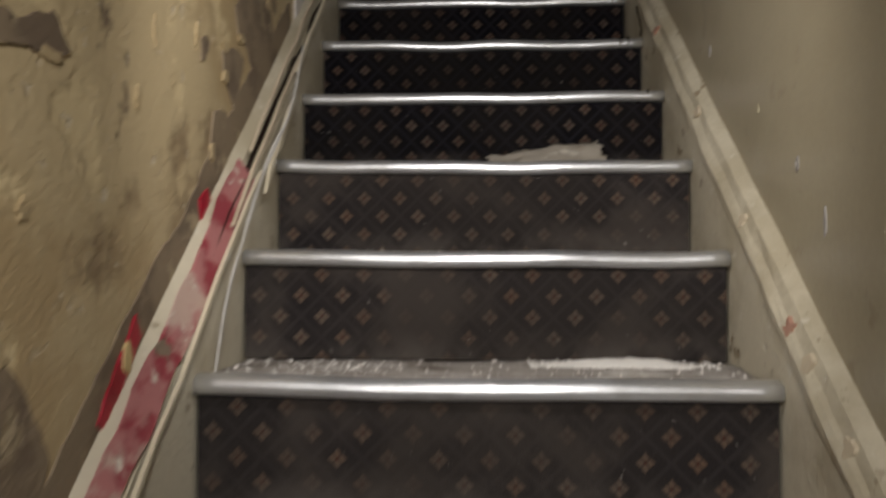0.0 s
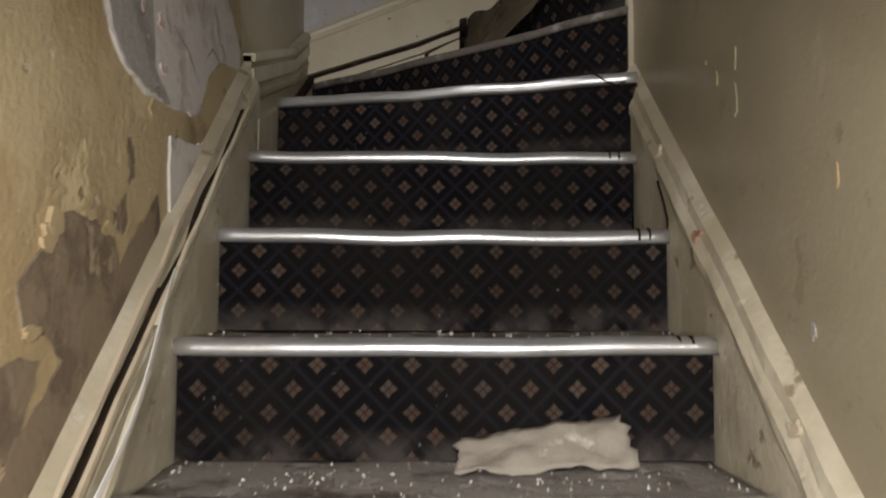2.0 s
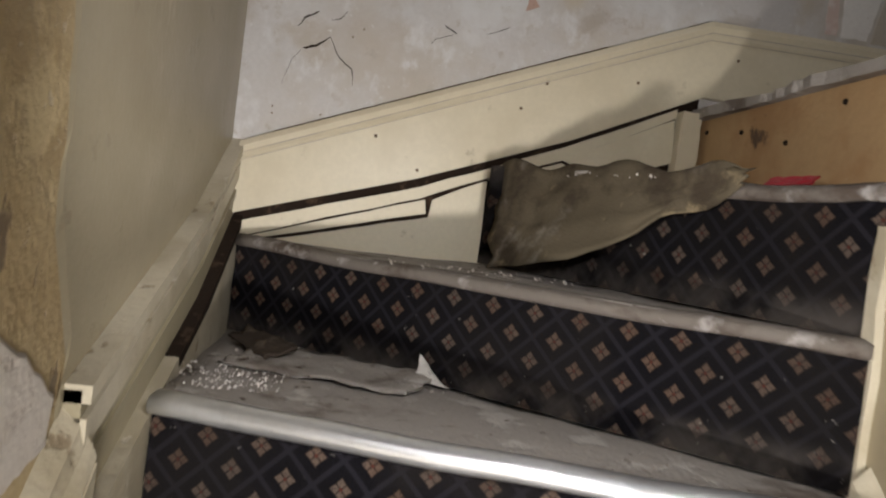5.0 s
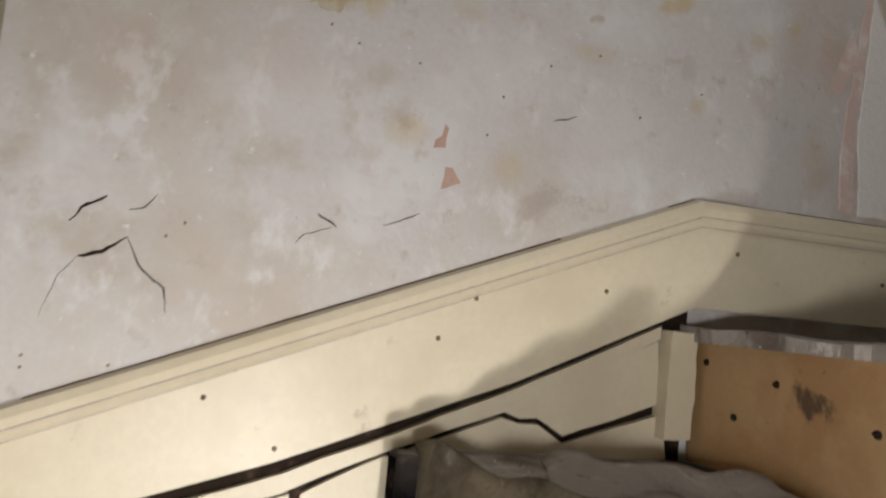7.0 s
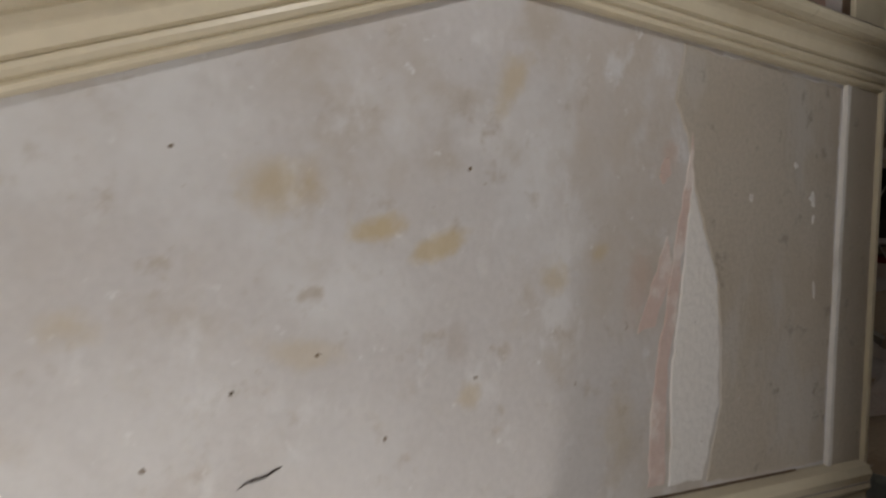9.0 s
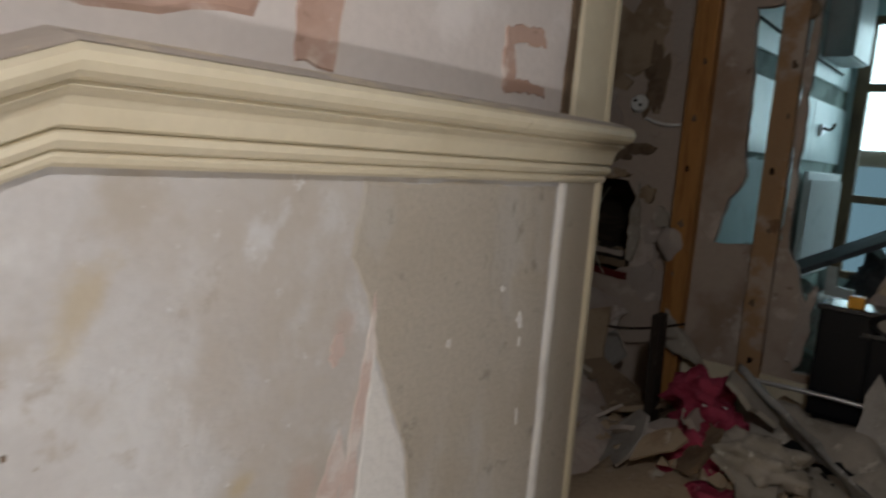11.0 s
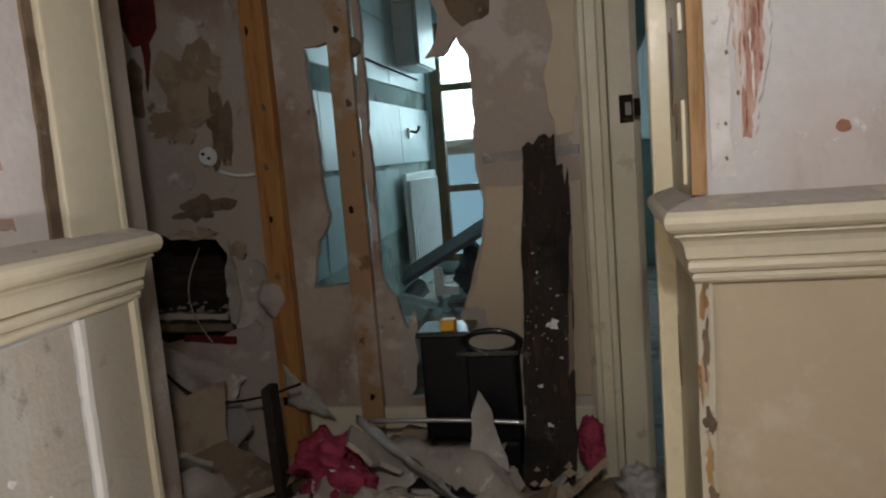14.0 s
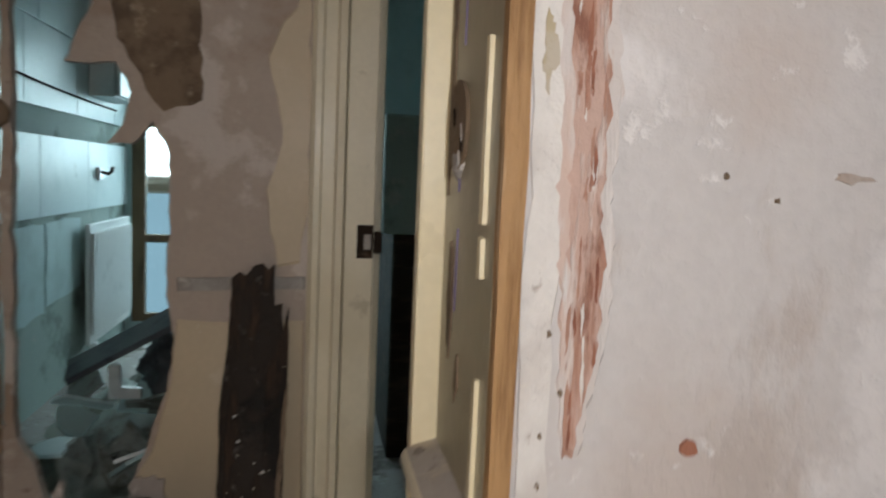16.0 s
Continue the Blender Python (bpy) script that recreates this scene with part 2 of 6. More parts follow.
def carpet_material(name, ground, motif, line, wear, dust):
    """Woven carpet: a diamond lattice with a four-petalled flower in each diamond, 74 mm apart."""
    mat, tree, b = material(name, 0.95, 0, 0.1)
    uv = node(tree, "ShaderNodeUVMap").outputs[0]
    sep = node(tree, "ShaderNodeSeparateXYZ")
    tree.links.new(uv, sep.inputs[0])
    u, v = (sums(tree, "MULTIPLY", sep.outputs[n], 1 / 0.074) for n in (0, 1))
    # turned by 45 degrees: cells are the diamonds
    p, q = sums(tree, "ADD", u, v), sums(tree, "SUBTRACT", u, v)
    fp, fq = (sums(tree, "SUBTRACT", sums(tree, "FRACT", sums(tree, "ADD", w, 40.0)), 0.5) for w in (p, q))
    ap, aq = sums(tree, "ABSOLUTE", fp), sums(tree, "ABSOLUTE", fq)
    # flower: a pointed four-petalled star
    fu, fv = (sums(tree, "ABSOLUTE", sums(tree, "MULTIPLY", sums(tree, op, fp, fq), 0.5)) for op in ("ADD", "SUBTRACT"))
    star = sums(tree, "ADD", sums(tree, "POWER", fu, 0.9), sums(tree, "POWER", fv, 0.9))
    notch = ramp(tree, sums(tree, "ABSOLUTE", sums(tree, "SUBTRACT", fu, fv)), 0.006, 0.034)
    petal = sums(tree, "MULTIPLY", ramp(tree, star, 0.262, 0.205), sums(tree, "ADD", sums(tree, "MULTIPLY", notch, 0.72), 0.28))
    heart = ramp(tree, star, 0.07, 0.045)
    edge = ramp(tree, sums(tree, "MAXIMUM", ap, aq), 0.42, 0.45)
    weave = noise_of(tree, 420, 2)
    hue = noise_of(tree, 9, 2)
    colour = mix(tree, ramp(tree, weave, 0.3, 0.7), ground, tuple(x * 1.8 for x in ground))
    colour = mix(tree, sums(tree, "MULTIPLY", edge, 0.8), colour, line)
    tint = mix(tree, ramp(tree, hue, 0.35, 0.65), motif, (motif[0] * 0.9, motif[1] * 0.76, motif[2] * 0.68))
    colour = mix(tree, sums(tree, "MULTIPLY", petal, ramp(tree, weave, 0.15, 0.55)), colour, tint)
    colour = mix(tree, heart, colour, (0.07, 0.02, 0.015))
    dirt = ramp(tree, noise_of(tree, 5, 5), 0.42, 0.62)
    colour = mix(tree, sums(tree, "MULTIPLY", dirt, wear), colour, tuple(x * 2.2 for x in dust))
    veil = ramp(tree, noise_of(tree, 1.9, 4), 0.40, 0.62)
    colour = mix(tree, sums(tree, "MULTIPLY", veil, 0.5), colour, dust)
    foot = sums(tree, "MULTIPLY", ramp(tree, sep.outputs[1], 0.060, 0.0), ramp(tree, noise_of(tree, 11, 4), 0.36, 0.62))
    colour = mix(tree, sums(tree, "MULTIPLY", foot, 0.55), colour, (0.10, 0.088, 0.08))
    fluff = ramp(tree, noise_of(tree, 75, 3), 0.72, 0.76)
    colour = mix(tree, sums(tree, "MULTIPLY", fluff, 0.6), colour, (0.28, 0.26, 0.24))
    tree.links.new(colour, b.inputs["Base Color"])
    bump(tree, b, weave, 0.5, 0.002)
    return mat


# two copies: lower risers lighter for real dust and for the torch's fall-off
carpet = carpet_material("patterned_carpet", (0.0034, 0.0031, 0.0044), (0.105, 0.080, 0.066), (0.016, 0.015, 0.020), 0.40, (0.0075, 0.0064, 0.006))
carpet_dusty_lit = carpet_material("dusty_lit_carpet", (0.016, 0.014, 0.0145), (0.135, 0.102, 0.080), (0.034, 0.030, 0.031), 0.8, (0.030, 0.0255, 0.023))

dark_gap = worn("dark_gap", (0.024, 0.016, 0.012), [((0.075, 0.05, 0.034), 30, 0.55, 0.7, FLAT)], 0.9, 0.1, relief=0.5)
rough_plaster = worn("rough_plaster", (0.68, 0.64, 0.61), [((0.54, 0.49, 0.46), 11, 0.5, 0.62, FLAT), ((0.30, 0.26, 0.23), 24, 0.66, 0.70, (1, 1, 0.6)), ((0.62, 0.42, 0.36), 5, 0.66, 0.72, FLAT)], 0.8, 0.2, relief=0.45, grain=60)
grey_render = worn("grey_render", (0.38, 0.36, 0.34), [((0.28, 0.26, 0.24), 9, 0.48, 0.64, FLAT), ((0.5, 0.47, 0.44), 22, 0.62, 0.7, FLAT)], 0.85, 0.2, relief=0.6)
white_plaster = worn("white_plaster", (0.72, 0.70, 0.68), [((0.60, 0.57, 0.55), 8, 0.5, 0.66, FLAT), ((0.5, 0.45, 0.42), 35, 0.68, 0.74, FLAT)], 0.85, 0.2, relief=0.5)
brown_stain = worn("brown_stain", (0.19, 0.135, 0.09), [((0.11, 0.075, 0.05), 12, 0.48, 0.62, FLAT), ((0.28, 0.22, 0.16), 25, 0.6, 0.7, FLAT)], 0.75, 0.3, relief=0.5)
wall_stain = worn("wall_stain", (0.24, 0.185, 0.125), [((0.16, 0.12, 0.085), 9, 0.48, 0.62, FLAT), ((0.36, 0.29, 0.19), 16, 0.58, 0.68, FLAT)], 0.75, 0.3, relief=0.5)
lifted_ochre = worn("lifted_ochre", (0.43, 0.335, 0.195), [((0.40, 0.31, 0.18), 12, 0.5, 0.66, FLAT), ((0.56, 0.46, 0.30), 30, 0.6, 0.7, FLAT)], 0.5, relief=0.3)
ochre_stain = worn("ochre_stain", (0.44, 0.37, 0.245), [((0.49, 0.44, 0.36), 22, 0.44, 0.6, FLAT)], 0.65, relief=0.15)
ochre_gloss = worn("ochre_gloss", (0.42, 0.345, 0.22), [((0.49, 0.44, 0.36), 22, 0.46, 0.6, FLAT)], 0.3, 0.6, relief=0.15)
ochre_light = worn("ochre_light", (0.58, 0.45, 0.22), [((0.46, 0.34, 0.16), 12, 0.5, 0.66, FLAT)], 0.5, relief=0.3)
red_paint = worn("red_paint", (0.40, 0.012, 0.035), [((0.28, 0.01, 0.02), 15, 0.5, 0.65, FLAT)], 0.35, 0.5, relief=0.2)
faded_red = worn("faded_red", (0.42, 0.17, 0.17), [((0.28, 0.045, 0.06), 9, 0.54, 0.62, FLAT), ((0.50, 0.36, 0.31), 8, 0.56, 0.64, (1, 0.6, 1)), ((0.62, 0.55, 0.48), 20, 0.60, 0.66, FLAT), ((0.20, 0.15, 0.11), 16, 0.66, 0.70, FLAT)], 0.5, relief=0.5)
sliver_paint = worn("sliver_paint", (0.56, 0.48, 0.36), [((0.46, 0.38, 0.28), 9, 0.5, 0.65, FLAT)], 0.5, relief=0.2)
khaki_cream = worn("khaki_cream", (0.36, 0.32, 0.22), [((0.30, 0.26, 0.18), 6, 0.45, 0.65, FLAT), ((0.46, 0.42, 0.32), 22, 0.68, 0.73, (1, 1, 0.4))], 0.38, 0.5, relief=0.12)
cream_bright = worn("cream_bright", (0.74, 0.66, 0.46), [((0.66, 0.57, 0.38), 6, 0.5, 0.7, FLAT), ((0.4, 0.32, 0.2), 30, 0.74, 0.78, FLAT)], 0.3, 0.5, relief=0.08)
pink_plaster = worn("pink_plaster", (0.46, 0.32, 0.265), [((0.39, 0.255, 0.205), 9, 0.46, 0.64, FLAT), ((0.60, 0.51, 0.47), 14, 0.54, 0.66, FLAT), ((0.30, 0.19, 0.15), 34, 0.62, 0.7, FLAT)], 0.75, 0.3, relief=0.3)
faint_pink = worn("faint_pink", (0.58, 0.46, 0.42), [((0.66, 0.60, 0.57), 14, 0.46, 0.6, FLAT)], 0.7, relief=0.3)
pale_pink = worn("pale_pink", (0.58, 0.53, 0.51), [((0.66, 0.62, 0.61), 4.0, 0.48, 0.6, FLAT), ((0.50, 0.42, 0.38), 7.0, 0.58, 0.66, FLAT)], 0.65, relief=0.25)
rust_stain = worn("rust_stain", (0.33, 0.14, 0.09), [((0.22, 0.08, 0.05), 20, 0.48, 0.62, FLAT), ((0.52, 0.36, 0.30), 26, 0.6, 0.68, FLAT)], 0.7, relief=0.5)
rust_soft = worn("rust_soft", (0.42, 0.24, 0.18), [((0.34, 0.16, 0.11), 26, 0.48, 0.62, FLAT)], 0.7, relief=0.4)
LONG = (1, 1, 0.16)
rust_wash = worn("rust_wash", (0.62, 0.575, 0.56), [((0.58, 0.45, 0.40), 26, 0.44, 0.60, LONG), ((0.66, 0.63, 0.62), 40, 0.55, 0.66, LONG), ((0.48, 0.33, 0.27), 60, 0.60, 0.70, LONG)], 0.7, relief=0.3)
rust_streaks = worn("rust_streaks", (0.54, 0.38, 0.325), [((0.40, 0.215, 0.155), 40, 0.42, 0.58, LONG), ((0.26, 0.115, 0.08), 55, 0.54, 0.66, (1, 1, 0.3)), ((0.64, 0.56, 0.53), 70, 0.54, 0.64, LONG)], 0.7, relief=0.5)
grey_dust = worn("grey_dust", (0.42, 0.38, 0.34), [((0.52, 0.46, 0.36), 16, 0.5, 0.62, FLAT), ((0.26, 0.23, 0.20), 45, 0.62, 0.7, FLAT)], 0.9, 0.1, relief=0.5)
paper_mat = worn("old_paper", (0.38, 0.345, 0.30), [((0.28, 0.25, 0.21), 12, 0.48, 0.64, FLAT), ((0.60, 0.56, 0.50), 25, 0.6, 0.7, FLAT)], 0.8, 0.2, relief=0.4)
carpet_back = worn("carpet_back", (0.118, 0.098, 0.068), [((0.06, 0.047, 0.034), 7, 0.48, 0.64, FLAT), ((0.24, 0.215, 0.185), 5, 0.56, 0.68, FLAT), ((0.24, 0.19, 0.12), 14, 0.58, 0.7, FLAT)], 0.9, 0.1, relief=0.5, grain=200)
worn_edge = worn("worn_edge", (0.16, 0.14, 0.125), [((0.09, 0.07, 0.058), 9, 0.48, 0.64, FLAT), ((0.33, 0.31, 0.30), 13, 0.55, 0.68, FLAT), ((0.46, 0.44, 0.43), 45, 0.66, 0.74, FLAT)], 0.75, 0.3, relief=0.6)
jamb_timber = worn("jamb_timber", (0.40, 0.235, 0.105), [((0.24, 0.125, 0.05), 12, 0.46, 0.64, (6, 6, 0.5)), ((0.55, 0.42, 0.28), 9, 0.58, 0.68, (4, 4, 0.4)), ((0.60, 0.53, 0.40), 25, 0.68, 0.72, (2, 2, 0.5))], 0.6, relief=0.4)
dull_paint = worn("dull_paint", (0.47, 0.425, 0.365), [((0.41, 0.36, 0.295), 3.5, 0.42, 0.66, FLAT), ((0.46, 0.43, 0.39), 9, 0.55, 0.68, (1, 1, 0.5)), ((0.31, 0.275, 0.23), 30, 0.60, 0.72, FLAT), ((0.55, 0.54, 0.53), 38, 0.70, 0.74, FLAT)], 0.55, relief=0.3, grain=150.0, fine=0.1)
plastic_film = worn("plastic_film", (0.30, 0.30, 0.30), [((0.18, 0.17, 0.16), 9, 0.48, 0.64, FLAT), ((0.46, 0.45, 0.44), 24, 0.6, 0.7, FLAT)], 0.28, 0.5, relief=0.4)
dark_scrap = worn("dark_scrap", (0.07, 0.055, 0.045), [((0.14, 0.115, 0.09), 14, 0.52, 0.66, FLAT)], 0.9, 0.1, relief=0.7)
room_light = worn("room_light", (0.42, 0.365, 0.33), [((0.38, 0.31, 0.27), 8, 0.48, 0.64, FLAT), ((0.60, 0.55, 0.52), 16, 0.6, 0.7, FLAT)], 0.85, 0.2, relief=0.5)
room_tan = worn("room_tan", (0.36, 0.28, 0.20), [((0.26, 0.19, 0.13), 8, 0.48, 0.62, FLAT), ((0.46, 0.39, 0.32), 20, 0.6, 0.7, FLAT)], 0.85, 0.2, relief=0.6)
dark_red = worn("dark_red", (0.11, 0.015, 0.012), [((0.06, 0.01, 0.008), 12, 0.5, 0.65, FLAT)], 0.8, 0.2, relief=0.3)
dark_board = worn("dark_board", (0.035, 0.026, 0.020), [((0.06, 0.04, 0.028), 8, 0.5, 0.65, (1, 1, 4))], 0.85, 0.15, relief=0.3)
stud_pale = worn("stud_pale", (0.36, 0.22, 0.12), [((0.42, 0.34, 0.28), 8, 0.5, 0.62, FLAT), ((0.20, 0.11, 0.06), 16, 0.64, 0.7, FLAT)], 0.75, relief=0.4)
white_plastic = worn("white_plastic", (0.75, 0.76, 0.75), [((0.62, 0.63, 0.62), 8, 0.52, 0.7, FLAT)], 0.35, 0.5, relief=0.05)
black_gloss = worn("black_gloss", (0.014, 0.014, 0.016), [((0.06, 0.06, 0.06), 40, 0.68, 0.74, FLAT)], 0.22, 0.5, relief=0.05)
yellow_plastic = worn("yellow_plastic", (0.75, 0.36, 0.02), [((0.6, 0.26, 0.015), 14, 0.5, 0.7, FLAT)], 0.4, 0.5, relief=0.05)
pink_wool = worn("pink_wool", (0.36, 0.055, 0.10), [((0.25, 0.03, 0.06), 14, 0.48, 0.62, FLAT), ((0.46, 0.16, 0.20), 30, 0.62, 0.7, FLAT)], 0.95, 0.1, relief=1.0, grain=160)
pencil_blue = worn("pencil_blue", (0.16, 0.13, 0.24), [((0.2, 0.16, 0.28), 30, 0.5, 0.7, FLAT)], 0.7, relief=0.05)
green_wall = worn("green_wall", (0.36, 0.44, 0.41), [((0.20, 0.25, 0.22), 5, 0.48, 0.64, FLAT), ((0.42, 0.46, 0.42), 12, 0.6, 0.7, FLAT)], 0.8, 0.2, relief=0.4)
aqua_wall = worn("aqua_wall", (0.46, 0.60, 0.60), [((0.38, 0.50, 0.50), 5, 0.48, 0.66, FLAT)], 0.6, relief=0.15)
green_rubble = worn("green_rubble", (0.34, 0.36, 0.33), [((0.20, 0.20, 0.17), 8, 0.48, 0.62, FLAT), ((0.55, 0.58, 0.56), 20, 0.62, 0.7, FLAT)], 0.85, 0.2, relief=0.8)
slate_board = worn("slate_board", (0.09, 0.095, 0.10), [((0.05, 0.05, 0.055), 10, 0.5, 0.65, FLAT)], 0.6, relief=0.2)
leaf_mat = worn("leaf_mat", (0.36, 0.28, 0.07), [((0.22, 0.15, 0.05), 40, 0.5, 0.65, FLAT)], 0.7, relief=0.3)
brown_frame = worn("brown_frame", (0.17, 0.105, 0.05), [((0.10, 0.06, 0.03), 14, 0.5, 0.66, (1, 1, 0.3))], 0.5, relief=0.2)


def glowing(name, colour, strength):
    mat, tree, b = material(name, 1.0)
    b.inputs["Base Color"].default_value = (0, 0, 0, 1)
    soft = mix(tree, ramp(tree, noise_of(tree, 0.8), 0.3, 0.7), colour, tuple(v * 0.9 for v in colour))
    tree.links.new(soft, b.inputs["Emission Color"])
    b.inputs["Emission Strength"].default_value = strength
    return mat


bright_sky = glowing("bright_sky", (0.90, 0.99, 1.0), 0.045)
# outside wall: its daylight is put in as a weak glow
far_wall_glow = glowing("far_wall_glow", (0.42, 0.72, 0.90), 0.021)
glass, gt, gb = material("window_glass", 0.12)
gb.inputs["Transmission Weight"].default_value, gb.inputs["Base Color"].default_value, gb.inputs["IOR"].default_value = 1.0, (0.92, 0.97, 0.97, 1), 1.1

# ---------------------------------------------------------------- mesh helpers


def mesh(name, bm, mat, bevel=0.0, smooth=False):
    if bevel:
        bmesh.ops.bevel(bm, geom=[e for e in bm.edges if e.is_manifold and e.calc_face_angle(0) > 0.6], offset=bevel, segments=2, affect="EDGES", profile=0.6)
    bmesh.ops.recalc_face_normals(bm, faces=bm.faces)
    me = bpy.data.meshes.new(name)
    bm.to_mesh(me)
    bm.free()
    me.materials.append(mat)
    if smooth:
        for p in me.polygons:
            p.use_smooth = True
    return me


def thing(name, bm, mat, label, category, group="", kind="", bevel=0.0, smooth=False):
    return tagged(new(name, mesh(name, bm, mat, bevel, smooth)), label, category, group, kind)


def structure(name, bm, mat, label, category, bevel=0.0, smooth=False):
    return thing(name, bm, mat, label, category, "", "structure", bevel, smooth)


def empty(name, label, category, group="", at=(0, 0, 0), kind=""):
    ob = new(name)
    ob.location = at
    ob.empty_display_size = 0.05
    return tagged(ob, label, category, group, kind)


def part(name, bm, mat, parent, label="", bevel=0.0, smooth=False):
    ob = new(name, mesh(name, bm, mat, bevel, smooth))
    ob.parent = parent
    if parent.type == "EMPTY":
        ob.matrix_parent_inverse = Matrix.Translation(parent.location).inverted()
    return tagged(ob, label)


def box(x0, y0, z0, x1, y1, z1, bm=None):
    bm = bm or bmesh.new()
    m = Matrix.Translation(((x0 + x1) / 2, (y0 + y1) / 2, (z0 + z1) / 2)) @ Matrix.Diagonal((abs(x1 - x0), abs(y1 - y0), abs(z1 - z0), 1))
    bmesh.ops.create_cube(bm, size=1, matrix=m)
    return bm


def prism(points, m0, m1, bm=None):
    """A plane outline (x, y), laid by the maps m0 and m1 to its two ends."""
    bm = bm or bmesh.new()
    a = [bm.verts.new(m0(*p)) for p in points]
    b = [bm.verts.new(m1(*p)) for p in points]
    n = len(points)
    bm.faces.new(a), bm.faces.new(b[::-1])
    for i in range(n):
        bm.faces.new((a[i], b[i], b[(i + 1) % n], a[(i + 1) % n]))
    return bm


def sweep(profile, stations, bm=None):
    """A profile carried along stations, each a map from (x, y) to a place."""
    bm = bm or bmesh.new()
    rings = [[bm.verts.new(s(*p)) for p in profile] for s in stations]
    n = len(profile)
    for r0, r1 in zip(rings, rings[1:]):
        for i in range(n):
            bm.faces.new((r0[i], r0[(i + 1) % n], r1[(i + 1) % n], r1[i]))
    bm.faces.new(rings[0]), bm.faces.new(rings[-1][::-1])
    return bm


def ragged(points, step, amp, seed):
    """An outline with its edges broken up and made uneven."""
    rng, out = random.Random(seed), []
    for (x0, y0), (x1, y1) in zip(points, points[1:] + points[:1]):
        n = max(1, int(math.hypot(x1 - x0, y1 - y0) / step))
        for i in range(n):
            f = i / n
            x, y = x0 + (x1 - x0) * f, y0 + (y1 - y0) * f
            w = noise.noise_vector((x * 9, y * 9, seed * 3.1))
            out.append((x + amp * (1.6 * w.x + rng.uniform(-0.5, 0.5)), y + amp * (1.6 * w.y + rng.uniform(-0.5, 0.5))))
    return out


def blob(cx, cy, rx, ry, seed, n=36, amp=0.35):
    """An uneven round outline."""
    out = []
    for i in range(n):
        a = 2 * math.pi * i / n
        k = 1 + amp * (noise.noise((math.cos(a) * 1.3, math.sin(a) * 1.3, seed * 7.7)) + 0.5 * noise.noise((math.cos(a) * 4, math.sin(a) * 4, seed * 3.3)))
        out.append((cx + rx * k * math.cos(a), cy + ry * k * math.sin(a)))
    return out


def sheet(outer, holes, front, back, bm=None):
    """A flat board with holes cut through it: outlines in its plane, and maps to its front and back."""
    bm = bm or bmesh.new()
    for side in (front, back):
        edges = []
        for loop in (outer, *holes):
            vs = [bm.verts.new(side(*p)) for p in loop]
            edges += [bm.edges.new((vs[i], vs[(i + 1) % len(vs)])) for i in range(len(vs))]
        bmesh.ops.triangle_fill(bm, edges=edges, use_beauty=True)
        bm.verts.ensure_lookup_table()
    count = len(outer) + sum(len(h) for h in holes)
    base = len(bm.verts) - 2 * count
    start = base
    for loop in (outer, *holes):
        n = len(loop)
        for i in range(n):
            a, b = bm.verts[start + i], bm.verts[start + (i + 1) % n]
            c, d = bm.verts[start + count + (i + 1) % n], bm.verts[start + count + i]
            bm.faces.new((a, b, c, d))
        start += n
    return bm


# ---------------------------------------------------------------- plan
RISE, GOING, WIDTH = 0.19, 0.22, 0.84
W = 1.98            # face of the wall that the winders run against
LAND = 3.04         # landing
TOP = 5.45          # ceiling
XO, YO = 1.73, 1.312  # corner of the wall with the opening
XD = 1.95           # far side of that wall
XP = 2.55           # face of the torn partition beyond it
ROOM = 3.22         # floor beyond the opening
XW = -0.045         # face of the peeling wall
XE = 0.875          # face of the khaki wall


def level(k):
    return 1.33 + RISE * (k - 1)


def line(y):
    """Height of the nosing line of the flight."""
    return 1.33 + RISE / GOING * y


# ---------------------------------------------------------------- walls of the stairwell
wall_west = structure("wall_west", box(-0.20, -2.2, -0.1, XW, W + 0.12, TOP), ochre_wall, "ochre painted plaster wall, peeling and stained", "wall")
wall_east = structure("wall_east", box(XE, -2.2, -0.1, 0.985, 1.24, TOP), khaki_wall, "khaki gloss-painted plaster wall with white scratches", "wall")
structure("wall_south", box(-0.2, -2.35, -0.1, 0.985, -2.2, TOP), khaki_wall, "khaki painted plaster wall at the stair foot", "wall")
wall_north = structure("wall_north", box(XW, W, -0.1, 1.703, W + 0.12, 3.84), pale_wall, "pale bare plaster wall with ochre stains and cracks", "wall")
wall_upper = structure("wall_north_upper", box(XW, W, 3.84, 1.703, W + 0.12, TOP), pale_pink, "bare pale plaster wall with pink patches above the rail", "wall")
structure("wall_opening", box(XO, 0.2, LAND - 0.2, XD, YO, 3.87), tan_wall, "tan painted plaster wall under the rail", "wall")
wall_rose = structure("wall_opening_upper", box(XO, 0.2, 3.87, XD, YO, TOP), rose_wall, "bare rose-grey plaster wall above the rail", "wall")
structure("wall_landing_south", box(0.985, 0.06, LAND - 0.2, XD, 0.2, TOP), rose_wall, "bare plaster wall at the end of the landing", "wall")
structure("wall_lintel", box(XO - 0.03, YO, 5.15, XD, W, TOP), rose_wall, "bare plaster over the opening", "wall")
structure("ceiling", box(-0.2, -2.35, TOP, XD, W + 0.12, TOP + 0.1), pale_wall, "plain plaster ceiling over the stairwell", "ceiling")
structure("floor", box(-0.2, -2.35, -0.2, 0.985, -1.1, 0.0), dusty_tread, "dusty floor at the foot of the stair", "floor")

PLANES = {
    "west": (lambda u, v, d: (XW + d, u, v)),
    "east": (lambda u, v, d: (XE - d, u, v)),
    "north": (lambda u, v, d: (u, W - d, v)),
    "opening": (lambda u, v, d: (XO - d, u, v)),
    "reveal": (lambda u, v, d: (u, YO + d, v)),
    "partition": (lambda u, v, d: (XP - d, u, v)),
}


